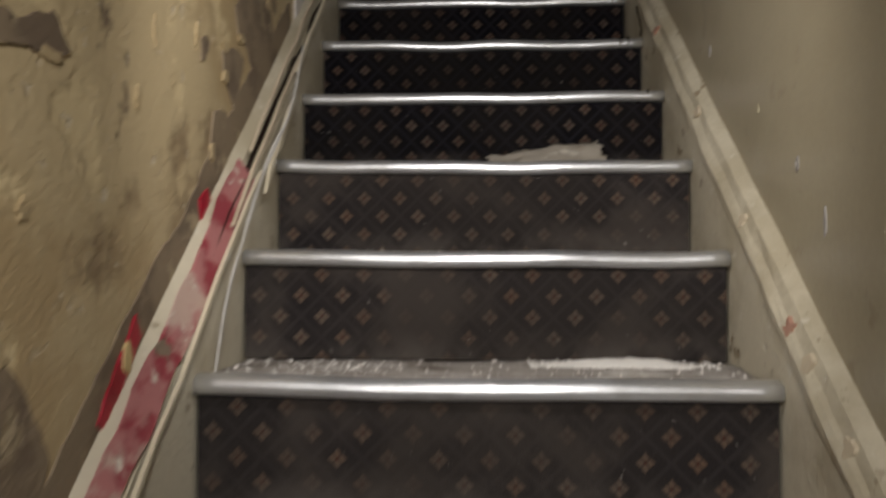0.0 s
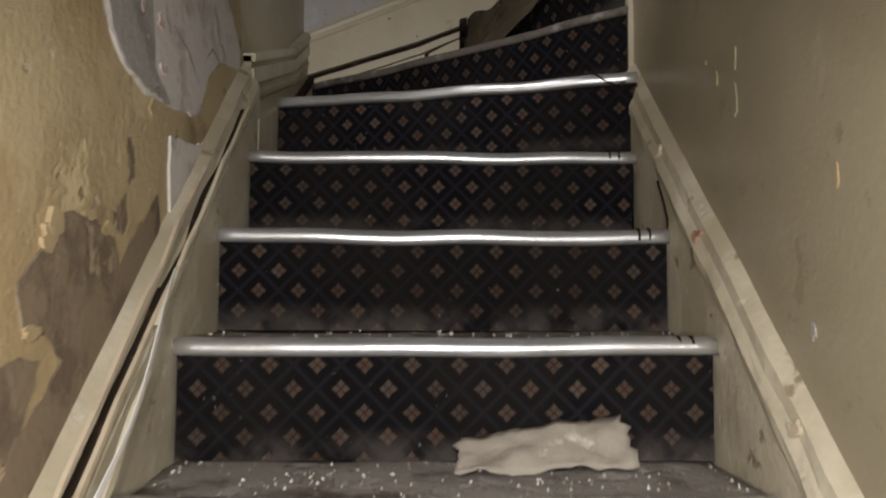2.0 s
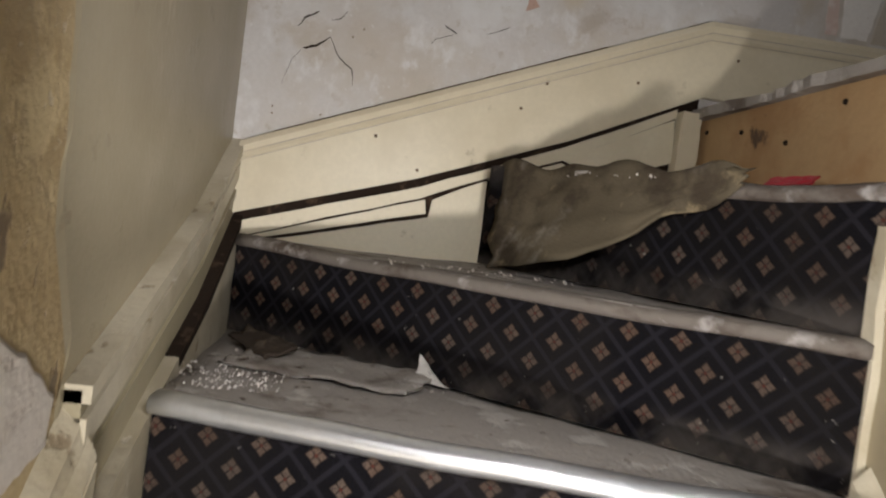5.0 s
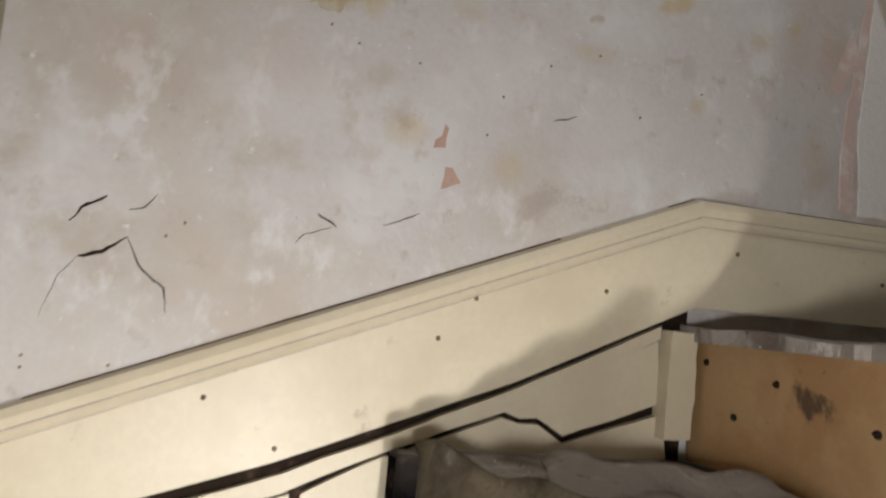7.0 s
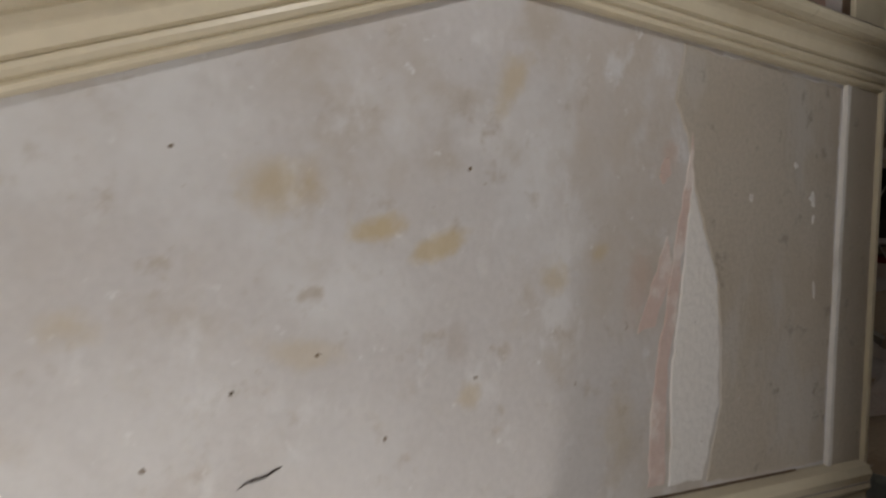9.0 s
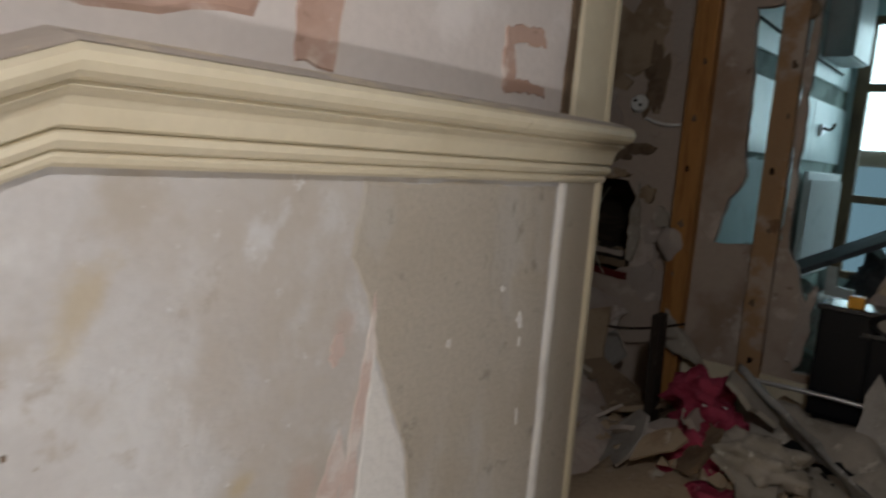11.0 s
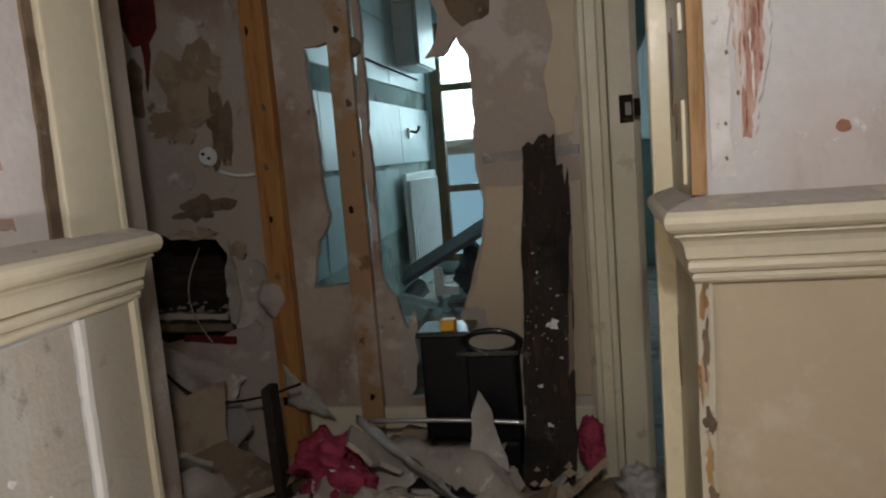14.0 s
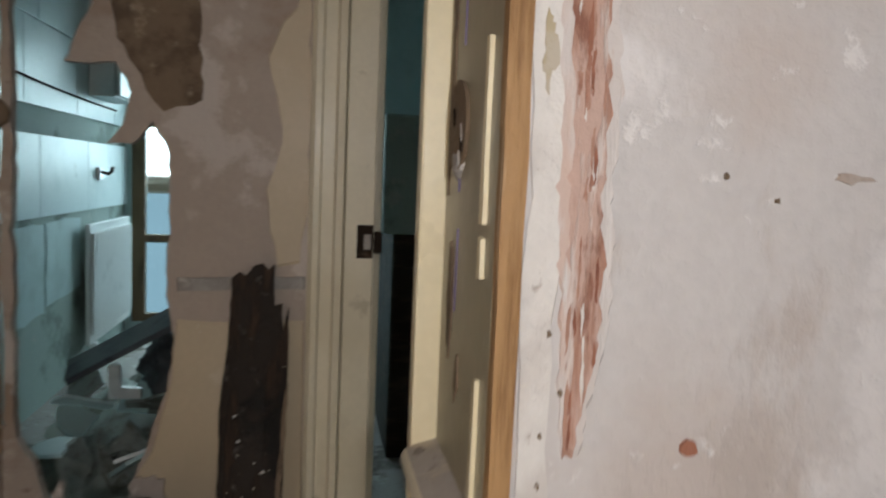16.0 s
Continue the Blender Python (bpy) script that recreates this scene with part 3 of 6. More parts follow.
def flake(name, outline, plane, mat, parent, proud=0.003, label="", sunk=0.0):
    """A thin uneven layer on a wall, with its own edge."""
    at = PLANES[plane]
    cu, cv = sum(p[0] for p in outline) / len(outline), sum(p[1] for p in outline) / len(outline)
    inner = lambda u, v: at(cu + (u - cu) * 0.97, cv + (v - cv) * 0.97, proud)
    return part(name, sheet(outline, [], inner, lambda u, v: at(u, v, -0.001)), mat, parent, label)


def crack(points, wide, plane, parent, seed, mat=None, proud=0.0015):
    """A crack that runs through points, uneven and tapering to its ends."""
    rng, mid = random.Random(seed), []
    for (x0, y0), (x1, y1) in zip(points, points[1:]):
        n = max(2, int(math.hypot(x1 - x0, y1 - y0) / 0.008))
        mid += [(x0 + (x1 - x0) * i / n + rng.uniform(-1, 1) * 0.0016, y0 + (y1 - y0) * i / n + rng.uniform(-1, 1) * 0.0016) for i in range(n)]
    mid.append(points[-1])
    half = [wide * (0.25 + 0.75 * math.sin(math.pi * (i + 0.5) / len(mid))) * rng.uniform(0.6, 1.3) / 2 for i in range(len(mid))]
    along = [(mid[min(i + 1, len(mid) - 1)][0] - mid[max(i - 1, 0)][0], mid[min(i + 1, len(mid) - 1)][1] - mid[max(i - 1, 0)][1]) for i in range(len(mid))]
    side = []
    for s in (1, -1):
        row = []
        for (x, y), (dx, dy), h in zip(mid, along, half):
            d = math.hypot(dx, dy) or 1
            row.append((x - s * dy / d * h, y + s * dx / d * h))
        side.append(row)
    bm, at = bmesh.new(), PLANES[plane]
    a, b = ([bm.verts.new(at(x, y, proud)) for x, y in row] for row in side)
    for i in range(len(mid) - 1):
        bm.faces.new((a[i], a[i + 1], b[i + 1], b[i]))
    return part("crack", bm, mat or dark_gap, parent)


# the peeling wall: bare plaster, lifted paint, red undercoat
flake("bare_plaster", ragged([(0.555, 2.485), (0.593, 2.536), (0.672, 2.583), (0.757, 2.620), (0.817, 2.621), (0.937, 2.656), (1.009, 2.612), (1.088, 2.571), (1.165, 2.520), (1.160, 2.472), (1.016, 2.445), (0.925, 2.387), (0.869, 2.300), (0.730, 2.275), (0.620, 2.276), (0.532, 2.290), (0.484, 2.324), (0.458, 2.378), (0.490, 2.438)], 0.014, 0.006, 11), "west", rough_plaster, wall_west, 0.004, "bare white plaster where the paint came off")
flake("bare_plaster", ragged([(0.724, 2.230), (0.817, 2.235), (0.927, 2.262), (0.884, 2.209), (0.799, 2.163), (0.731, 2.101), (0.715, 2.169)], 0.012, 0.005, 12), "west", rough_plaster, wall_west, 0.004)
flake("bare_plaster", ragged([(0.462, 2.385), (0.500, 2.440), (0.560, 2.470), (0.625, 2.440), (0.640, 2.385), (0.640, 2.330), (0.720, 2.282), (0.620, 2.282), (0.535, 2.296), (0.488, 2.330)], 0.014, 0.006, 13), "west", grey_render, wall_west, 0.0055, "grey render inside the bare patch")
for n, (u, v, ru, rv) in enumerate([(0.66, 2.40, 0.012, 0.010), (0.59, 2.41, 0.008, 0.014), (0.68, 2.33, 0.014, 0.010)]):
    flake("pink_speck", ragged(blob(u, v, ru, rv, n + 90, 20, 0.9), 0.005, 0.003, n), "west", faint_pink, wall_west, 0.0065 + 0.0003 * n)
# paint scaled off down to the brown undercoat, with lifted lips round its edge
SCALED = [
    [(0.376, 2.063), (0.436, 2.026), (0.425, 1.969), (0.360, 1.917), (0.289, 1.933), (0.280, 1.981), (0.317, 2.013)],
    [(0.366, 2.064), (0.440, 2.072), (0.527, 2.046), (0.563, 1.985), (0.506, 1.898), (0.406, 1.788), (0.285, 1.731), (0.270, 1.783), (0.328, 1.839), (0.386, 1.894), (0.280, 1.965), (0.333, 2.025)],
    [(0.208, 1.883), (0.267, 1.902), (0.335, 1.893), (0.305, 1.825), (0.284, 1.775), (0.215, 1.829)],
    [(0.105, 1.863), (0.124, 1.881), (0.143, 1.869), (0.125, 1.835), (0.106, 1.827)],
    [(0.170, 1.754), (0.229, 1.773), (0.285, 1.731), (0.232, 1.671), (0.184, 1.630), (0.150, 1.683)],
    [(-0.430, 1.405), (-0.391, 1.402), (-0.347, 1.350), (-0.314, 1.295), (-0.321, 1.235), (-0.430, 1.235)],
    [(-0.430, 1.745), (-0.384, 1.741), (-0.316, 1.769), (-0.280, 1.730), (-0.314, 1.716), (-0.383, 1.712), (-0.430, 1.700)],
]
for n, patch in enumerate(SCALED):
    edge_ = ragged(patch, 0.010, 0.006, 300 + n)
    flake("worn_patch", edge_, "west", wall_stain, wall_west, 0.0020 + 0.0003 * n, "brown undercoat where the ochre paint scaled off" if n == 0 else "")
    r = random.Random(330 + n)
    for i in range(0, len(edge_), 6):
        if r.random() < 0.35:
            (y0, z0), (y1, z1) = edge_[i], edge_[(i + 3) % len(edge_)]
            flake("lifted_paint", ragged(blob((y0 + y1) / 2, (z0 + z1) / 2, 0.004 + 0.5 * abs(y1 - y0), 0.004 + 0.5 * abs(z1 - z0), i, 14, 0.7), 0.005, 0.002, i), "west", lifted_ochre, wall_west, 0.0044 + 0.00002 * i)
for n in range(7):
    r = random.Random(70 + n)
    y = r.uniform(-0.45, 0.75)
    flake("lifted_paint", ragged(blob(y, line(y) + r.uniform(0.22, 0.75), r.uniform(0.004, 0.010), r.uniform(0.008, 0.020), n + 20, 30, 0.9), 0.005, 0.003, n), "west", lifted_ochre, wall_west, 0.003 + 0.0002 * n)
flake("red_paint", ragged([(0.10, 1.60), (0.135, 1.625), (0.16, 1.60), (0.115, 1.55)], 0.012, 0.004, 5), "west", red_paint, wall_west, 0.005, "bright red old paint showing")
flake("red_paint", ragged([(-0.12, 1.43), (-0.10, 1.40), (-0.15, 1.345), (-0.20, 1.30), (-0.215, 1.31), (-0.17, 1.37)], 0.012, 0.004, 6), "west", red_paint, wall_west, 0.005, "bright red old paint showing")
flake("yellow_paint", blob(-0.145, 1.375, 0.012, 0.022, 9, 14), "west", ochre_light, wall_west, 0.0075)
# dark, damp strip of bare wall along the string
strip_low = [(y, line(y) + 0.13 + 0.012 * math.sin(y * 19)) for y in (-0.7, -0.4, -0.1, 0.1, 0.3, 0.5, 0.7)]
strip_high = [(y, line(y) + 0.215 + 0.02 * noise.noise((y * 6, 0, 4))) for y in (0.68, 0.5, 0.3, 0.1, -0.1, -0.4, -0.7)]
flake("damp_strip", ragged(strip_low + strip_high, 0.02, 0.007, 8), "west", wall_stain, wall_west, 0.0022, "dark damp strip of bare wall")

flake("khaki_paint", ragged([(1.16, 2.30), (2.02, 2.30), (2.02, 5.3), (1.02, 5.3), (1.08, 4.0), (1.13, 3.0), (1.12, 2.7), (1.18, 2.55)], 0.03, 0.010, 14), "west", khaki_wall, wall_west, 0.0016, "khaki paint towards the corner")
for n, pts in enumerate((((0.66, 2.56), (0.72, 2.50), (0.80, 2.47)), ((0.84, 2.60), (0.88, 2.54), (0.87, 2.48)), ((0.72, 2.42), (0.80, 2.40), (0.86, 2.36)), ((0.95, 2.55), (0.98, 2.49), (1.04, 2.46)), ((0.70, 2.60), (0.74, 2.57), (0.79, 2.58)), ((0.90, 2.42), (0.94, 2.45), (1.00, 2.44)))):
    crack(pts, 0.004, "west", wall_west, 140 + n, wall_stain, 0.0052)

# the khaki wall: scratches and flecks
for n in range(26):
    r = random.Random(200 + n)
    y = r.uniform(-0.45, 1.1)
    v = line(y) + r.uniform(0.22, 0.95)
    flake("paint_chip", blob(y, v, r.uniform(0.003, 0.007), r.uniform(0.005, 0.024), n, 10, 0.8), "east", [grey_render, khaki_cream, lifted_ochre][n % 3], wall_east, 0.0018)

# the pale wall: cracks, chips, stains
crack([(0.064, 3.105), (0.075, 3.125), (0.103, 3.143)], 0.004, "north", wall_north, 1)
crack([(0.077, 3.062), (0.105, 3.072), (0.133, 3.094)], 0.005, "north", wall_north, 2)
crack([(0.133, 3.094), (0.143, 3.075), (0.155, 3.053), (0.184, 3.032), (0.19, 3.0)], 0.0022, "north", wall_north, 3)
crack([(0.132, 3.130), (0.150, 3.134), (0.162, 3.153)], 0.002, "north", wall_north, 4)
crack([(0.077, 3.062), (0.055, 3.03), (0.044, 2.985)], 0.0011, "north", wall_north, 5)
crack([(0.368, 3.153), (0.380, 3.148), (0.396, 3.139)], 0.0028, "north", wall_north, 6)
crack([(0.46, 3.150), (0.485, 3.158), (0.51, 3.172)], 0.0018, "north", wall_north, 7)
crack([(0.345, 3.11), (0.355, 3.125), (0.39, 3.137)], 0.0018, "north", wall_north, 8)
crack([(0.70, 3.335), (0.74, 3.350)], 0.002, "north", wall_north, 9)
flake("plaster_chip", ragged([(0.520, 3.268), (0.538, 3.272), (0.540, 3.300), (0.534, 3.306), (0.531, 3.287), (0.522, 3.280)], 0.008, 0.002, 3), "north", pink_plaster, wall_north, 0.0015, "pink undercoat chip")
flake("plaster_chip", ragged([(0.538, 3.212), (0.566, 3.224), (0.553, 3.246), (0.543, 3.244)], 0.008, 0.002, 4), "north", pink_plaster, wall_north, 0.0015, "pink undercoat chip")
flake("plaster_chip", ragged([(1.272, 3.725), (1.278, 3.66), (1.262, 3.56), (1.25, 3.42), (1.255, 3.262), (1.225, 3.262), (1.228, 3.42), (1.245, 3.56), (1.262, 3.66)], 0.012, 0.004, 5), "north", faint_pink, wall_north, 0.0016, "pink strip where the plaster lifted")
flake("plaster_chip", ragged([(1.275, 3.665), (1.300, 3.61), (1.336, 3.53), (1.350, 3.45), (1.355, 3.36), (1.33, 3.262), (1.262, 3.262), (1.258, 3.42), (1.272, 3.56)], 0.012, 0.004, 6), "north", white_plaster, wall_north, 0.002, "bright white torn plaster strip")
flake("plaster_chip", ragged(blob(1.225, 3.665, 0.012, 0.016, 8, 14, 0.9), 0.008, 0.004, 8), "north", faint_pink, wall_north, 0.0018)
flake("plaster_chip", ragged([(1.19, 3.46), (1.22, 3.47), (1.248, 3.54), (1.235, 3.585), (1.215, 3.53)], 0.01, 0.003, 9), "north", faint_pink, wall_north, 0.0011)
flake("glossy_stain", ragged(blob(0.350, 3.466, 0.030, 0.018, 10, 26, 0.9), 0.006, 0.006, 10), "north", ochre_gloss, wall_north, 0.0014, "shiny ochre glue stain on the plaster")
flake("older_paint", ragged([(1.246, 3.834), (1.235, 3.760), (1.262, 3.720), (1.278, 3.665), (1.300, 3.610), (1.338, 3.530), (1.352, 3.450), (1.356, 3.360), (1.335, 3.254), (1.612, 3.254), (1.612, 3.834)], 0.012, 0.003, 17), "north", dull_paint, wall_north, 0.0013, "dull grey-tan older paint towards the opening")
for n, (u, v, ru, rv) in enumerate([(1.545, 3.655, 0.006, 0.014), (1.55, 3.625, 0.003, 0.006), (1.50, 3.70, 0.004, 0.005), (1.40, 3.645, 0.005, 0.006), (1.56, 3.52, 0.004, 0.012)]):
    flake("plaster_chip", ragged(blob(u, v, ru, rv, n + 15, 12, 0.9), 0.004, 0.001, n), "north", white_plaster, wall_north, 0.0022)
for n, (u, v) in enumerate([(0.179, 3.10), (0.49, 3.388), (0.845, 3.365), (0.20, 3.12), (0.03, 2.935), (0.03, 2.92), (0.13, 2.93), (0.62, 3.36), (0.69, 3.42), (0.40, 3.40), (0.93, 3.64), (0.63, 3.63), (0.77, 3.45), (0.36, 3.42), (0.60, 3.30), (0.95, 3.42)]):
    flake("nail_hole", blob(u, v, 0.0022, 0.0020, n, 8, 0.9), "north", brown_stain, wall_north, 0.0016)
# above the rail
flake("pink_plaster", ragged([(0.55, 3.80), (0.95, 3.945), (1.05, 3.945), (1.115, 3.955), (1.16, 4.02), (1.19, 4.2), (1.0, 4.5), (0.5, 4.4)], 0.025, 0.008, 21), "north", pink_plaster, wall_upper, 0.002, "large patch of bare pink plaster")
flake("pink_plaster", ragged([(1.155, 3.93), (1.200, 3.925), (1.21, 4.06), (1.19, 4.12), (1.16, 4.02)], 0.012, 0.004, 22), "north", pink_plaster, wall_upper, 0.0026)
flake("pink_plaster", ragged([(1.46, 3.94), (1.555, 3.942), (1.55, 3.955), (1.485, 3.957), (1.48, 3.995), (1.55, 4.005), (1.54, 4.022), (1.462, 4.015)], 0.006, 0.006, 23), "north", pink_plaster, wall_upper, 0.002)
flake("pink_plaster", ragged(blob(1.52, 4.16, 0.012, 0.018, 3, 14), 0.01, 0.002, 24), "north", ochre_light, wall_upper, 0.002)
flake("pink_plaster", ragged([(1.25, 4.1), (1.30, 4.06), (1.33, 4.3), (1.27, 4.4)], 0.02, 0.006, 25), "north", white_plaster, wall_upper, 0.003)

# rose wall by the opening: a rusty run and the bare white edge
flake("white_filler", ragged([(1.276, 3.93), (1.300, 3.93), (1.300, 5.1), (1.272, 5.1), (1.278, 4.3)], 0.03, 0.004, 31), "opening", white_plaster, wall_rose, 0.002, "white filler along the timber corner")
for m_, lift, wide in ((rust_wash, 0.0022, 1.0), (rust_streaks, 0.0026, 0.62)):
    run = [(1.262 + wide * (u - 1.262) - 0.004 * math.sin((v - 4.0) * 14), v) for u, v in ((1.252, 3.97), (1.264, 3.975), (1.278, 4.03), (1.282, 4.2), (1.280, 4.4), (1.276, 4.62), (1.250, 4.62), (1.246, 4.45), (1.241, 4.25), (1.244, 4.10))]
    flake("rust_run", ragged(run, 0.008, 0.005, 33), "opening", m_, wall_rose, lift, "rusty streaks running down the plaster")
for n in range(34):
    r = random.Random(300 + n)
    v = 3.99 + 0.42 * r.random()
    u = 1.262 + r.gauss(0, 0.006) - 0.005 * math.sin((v - 4.0) * 14)
    flake("rust_run", ragged(blob(u, v, r.uniform(0.0006, 0.0018), r.uniform(0.006, 0.022), n, 12, 0.9), 0.005, 0.0012, n), "opening", [rust_stain, rust_soft, white_plaster, rust_soft][n % 4], wall_rose, 0.0030 + 0.00001 * n)
flake("tan_patch", ragged(blob(1.289, 4.245, 0.0045, 0.022, 6, 24, 0.8), 0.005, 0.002, 14), "opening", ochre_stain, wall_rose, 0.0032, "tan patch of older paint")
flake("red_mark", blob(1.173, 3.979, 0.007, 0.006, 4, 14), "opening", rust_stain, wall_rose, 0.0025)
for n, (u, v) in enumerate([(1.16, 4.17), (1.12, 4.155), (1.283, 3.955), (1.27, 4.02), (1.283, 3.99), (1.28, 4.06)]):
    flake("nail_hole", blob(u, v, 0.0018, 0.0022, n, 8, 0.8), "opening", brown_stain, wall_rose, 0.0028)
crack([(1.035, 4.25), (1.030, 4.30), (1.028, 4.36)], 0.002, "opening", wall_rose, 12, room_tan)
flake("scuff", ragged(blob(1.062, 4.172, 0.014, 0.004, 6, 16, 0.9), 0.006, 0.002, 13), "opening", room_light, wall_rose, 0.0024)

# ---------------------------------------------------------------- the stair
stair = empty("staircase", "steep carpeted staircase with metal nosings and winders", "staircase", at=(0.42, 0, 0))


def quad_uv(name, corners, parent, mat, thick=0.004, cuts=8):
    """A cloth-covered panel over four corners (bottom left, bottom right, top right, top left), with its pattern in metres."""
    c = [Vector(p) for p in corners]
    wide, high = (c[1] - c[0]).length, (c[3] - c[0]).length
    out = (c[1] - c[0]).cross(c[3] - c[0]).normalized()
    bm = bmesh.new()
    lay = bm.loops.layers.uv.new("UVMap")
    nx, nz = cuts * 2, cuts // 2
    shift = 0.37 * c[0].z
    grid = [[bm.verts.new((c[0].lerp(c[1], i / nx)).lerp(c[3].lerp(c[2], i / nx), j / nz) + out * (thick + 0.003 * noise.noise((i * 0.5 + c[0].z * 9, j * 0.8, 2.0)))) for j in range(nz + 1)] for i in range(nx + 1)]
    for i in range(nx):
        for j in range(nz):
            f = bm.faces.new((grid[i][j], grid[i + 1][j], grid[i + 1][j + 1], grid[i][j + 1]))
            for loop, (a, b) in zip(f.loops, ((i, j), (i + 1, j), (i + 1, j + 1), (i, j + 1))):
                loop[lay].uv = (wide * a / nx + shift, high * b / nz)
    me = bpy.data.meshes.new(name)
    bm.to_mesh(me)
    bm.free()
    me.materials.append(mat)
    for p in me.polygons:
        p.use_smooth = True
    ob = new(name, me)
    ob.parent = parent
    ob.matrix_parent_inverse = Matrix.Translation(parent.location).inverted()
    return ob


def nosing(a, b, z, drop=0.026, out=0.008, lump=0.0, seed=0):
    """A rounded nosing bar from a to b (plan), with its top at z; the tread lies to the left of a to b."""
    a, b = Vector((*a, 0)), Vector((*b, 0))
    along = (b - a).normalized()
    fore = Vector((along.y, -along.x, 0))
    prof = [(0.0, -drop)] + [(out + 0.010 * math.sin(t), -drop / 2 + drop / 2 * -math.cos(t)) for t in (0.4, 0.9, 1.35, 1.8, 2.3, 2.75)] + [(-0.004, 0.003), (-0.014, 0.003), (-0.014, -0.004), (-0.004, -0.006)]
    n = 26
    dent = lambda f: 0.0035 * noise.noise((f * 5, z * 5, 1)) + lump * noise.noise((f * 6 + seed, z * 7, 3))
    st = [(lambda p, q, f=i / n: a.lerp(b, f) + fore * (p + dent(f)) + Vector((0, 0, z + q * (1 + lump * 9 * noise.noise((f * 9, z, 7))) + dent(f) - 0.004 * math.sin(f * math.pi)))) for i in range(n + 1)]
    return sweep(prof, st)


def tread_top(corners, z, n=22):
    """An uneven, trodden tread over four plan corners (front left, front right, back right, back left)."""
    c = [Vector((*p, 0)) for p in corners]
    bm = bmesh.new()
    m = 12
    g = []
    for i in range(n + 1):
        row = []
        for j in range(m + 1):
            p = c[0].lerp(c[1], i / n).lerp(c[3].lerp(c[2], i / n), j / m)
            edge = min(1, 6 * j / m)
            p.z = z - 0.004 + edge * (0.005 * noise.noise((p.x * 7, p.y * 9, z * 3)) + 0.002 * noise.noise((p.x * 40, p.y * 40, z)))
            row.append(bm.verts.new(p))
        g.append(row)
    for i in range(n):
        for j in range(m):
            bm.faces.new((g[i][j], g[i + 1][j], g[i + 1][j + 1], g[i][j + 1]))
    low = [bm.verts.new((p.x, p.y, z - 0.04)) for p in c]
    ring = [[g[i][0] for i in range(n + 1)], [g[n][j] for j in range(m + 1)], [g[i][m] for i in range(n, -1, -1)], [g[0][j] for j in range(m, -1, -1)]]
    for k in range(4):
        bm.faces.new([low[k]] + ring[k] + [low[(k + 1) % 4]])
    return bm


def step_parts(k, a, b, c, d):
    """Step k: nosing from a to b (left to right in plan), the next riser from d to c."""
    z = level(k)
    part("tread", tread_top((a, b, c, d), z), dusty_tread, stair, "dusty worn carpet tread with plaster crumbs", smooth=True)
    quad_uv("riser_carpet", ((a[0], a[1], z - RISE), (b[0], b[1], z - RISE), (b[0], b[1], z - 0.012), (a[0], a[1], z - 0.012)), stair, carpet_dusty_lit if k < 4 else carpet)


edges = {k: ((0.0, GOING * (k - 1)), (WIDTH, GOING * (k - 1))) for k in range(-5, 7)}
edges[7] = ((0.0, 1.39), (0.862, 1.135))
edges[8] = ((0.0, 1.93), (0.868, 1.215))
edges[9] = ((0.50, 1.972), (0.872, 1.225))
for k in range(-5, 7):
    (a, b), (d, c) = edges[k], edges[k + 1]
    step_parts(k, a, b, (c[0], c[1] + 0.03), (d[0], d[1] + 0.03))
    bar = part("nosing", nosing((a[0] - 0.003, a[1]), (b[0] + 0.003, b[1]), level(k)), steel, stair, "bright rounded metal stair nosing", smooth=True)
    for x in (b[0] - 0.035, b[0] - 0.055):
        rib = bmesh.new()
        bmesh.ops.create_cone(rib, cap_ends=True, segments=14, radius1=0.0165, radius2=0.0165, depth=0.004, matrix=Matrix.Translation((x, a[1] - 0.002, level(k) - 0.012)) @ pose(0, 0, 0, 0, 90, 0))
        if k > 3:
            part("rib", rib, dark_gap, bar)
        else:
            rib.free()
step_parts(7, edges[7][0], edges[7][1], edges[8][1], (0.0, 1.96))
step_parts(8, edges[8][0], edges[8][1], (0.93, 1.30), (0.60, 1.972))
step_parts(9, edges[9][0], edges[9][1], (0.955, 1.24), (0.955, 1.972))
for k in (7, 8, 9):
    part("nosing", nosing(*(edges[k] if k < 9 else (Vector(edges[9][0]).lerp(Vector(edges[9][1]), 0.58).to_tuple(), edges[9][1])), level(k), *((0.026, 0.008, 0.0015) if k == 7 else (0.022, 0.003, 0.004)), k), steel if k == 7 else worn_edge, stair, "" if k == 7 else "dusty grey carpet edge of a winder", smooth=True)
riser_out = ragged([(1.236, LAND - RISE), (1.972, LAND - RISE), (1.972, LAND - 0.005), (1.236, LAND - 0.005)], 0.03, 0.004, 41)
part("top_riser", sheet(riser_out, [], lambda y, z: (0.958, y, z), lambda y, z: (0.972, y, z)), hardboard, stair, "bare brown hardboard riser, carpet torn away")
for n, (y, z) in enumerate([(1.93, 3.0), (1.86, 2.93), (1.78, 2.985), (1.62, 2.95), (1.47, 3.0)]):
    nail = bmesh.new()
    bmesh.ops.create_uvsphere(nail, u_segments=8, v_segments=5, radius=0.005, matrix=Matrix.Translation((0.957, y, z)))
    part("nail", nail, dark_gap, stair)
post_out = ragged([(0.90, 2.88), (0.945, 2.885), (0.948, 3.045), (0.905, 3.04)], 0.02, 0.003, 44)
part("splintered_block", sheet(post_out, [], lambda x, z: (x, W - 0.040, z), lambda x, z: (x, W - 0.004, z)), cream_paint, stair, "splintered cream block at the top riser")
landing = structure("landing_floor", box(0.960, 0.2, LAND - 0.15, XD, W, LAND - 0.006), dusty_tread, "dusty landing floor with torn carpet", "floor")
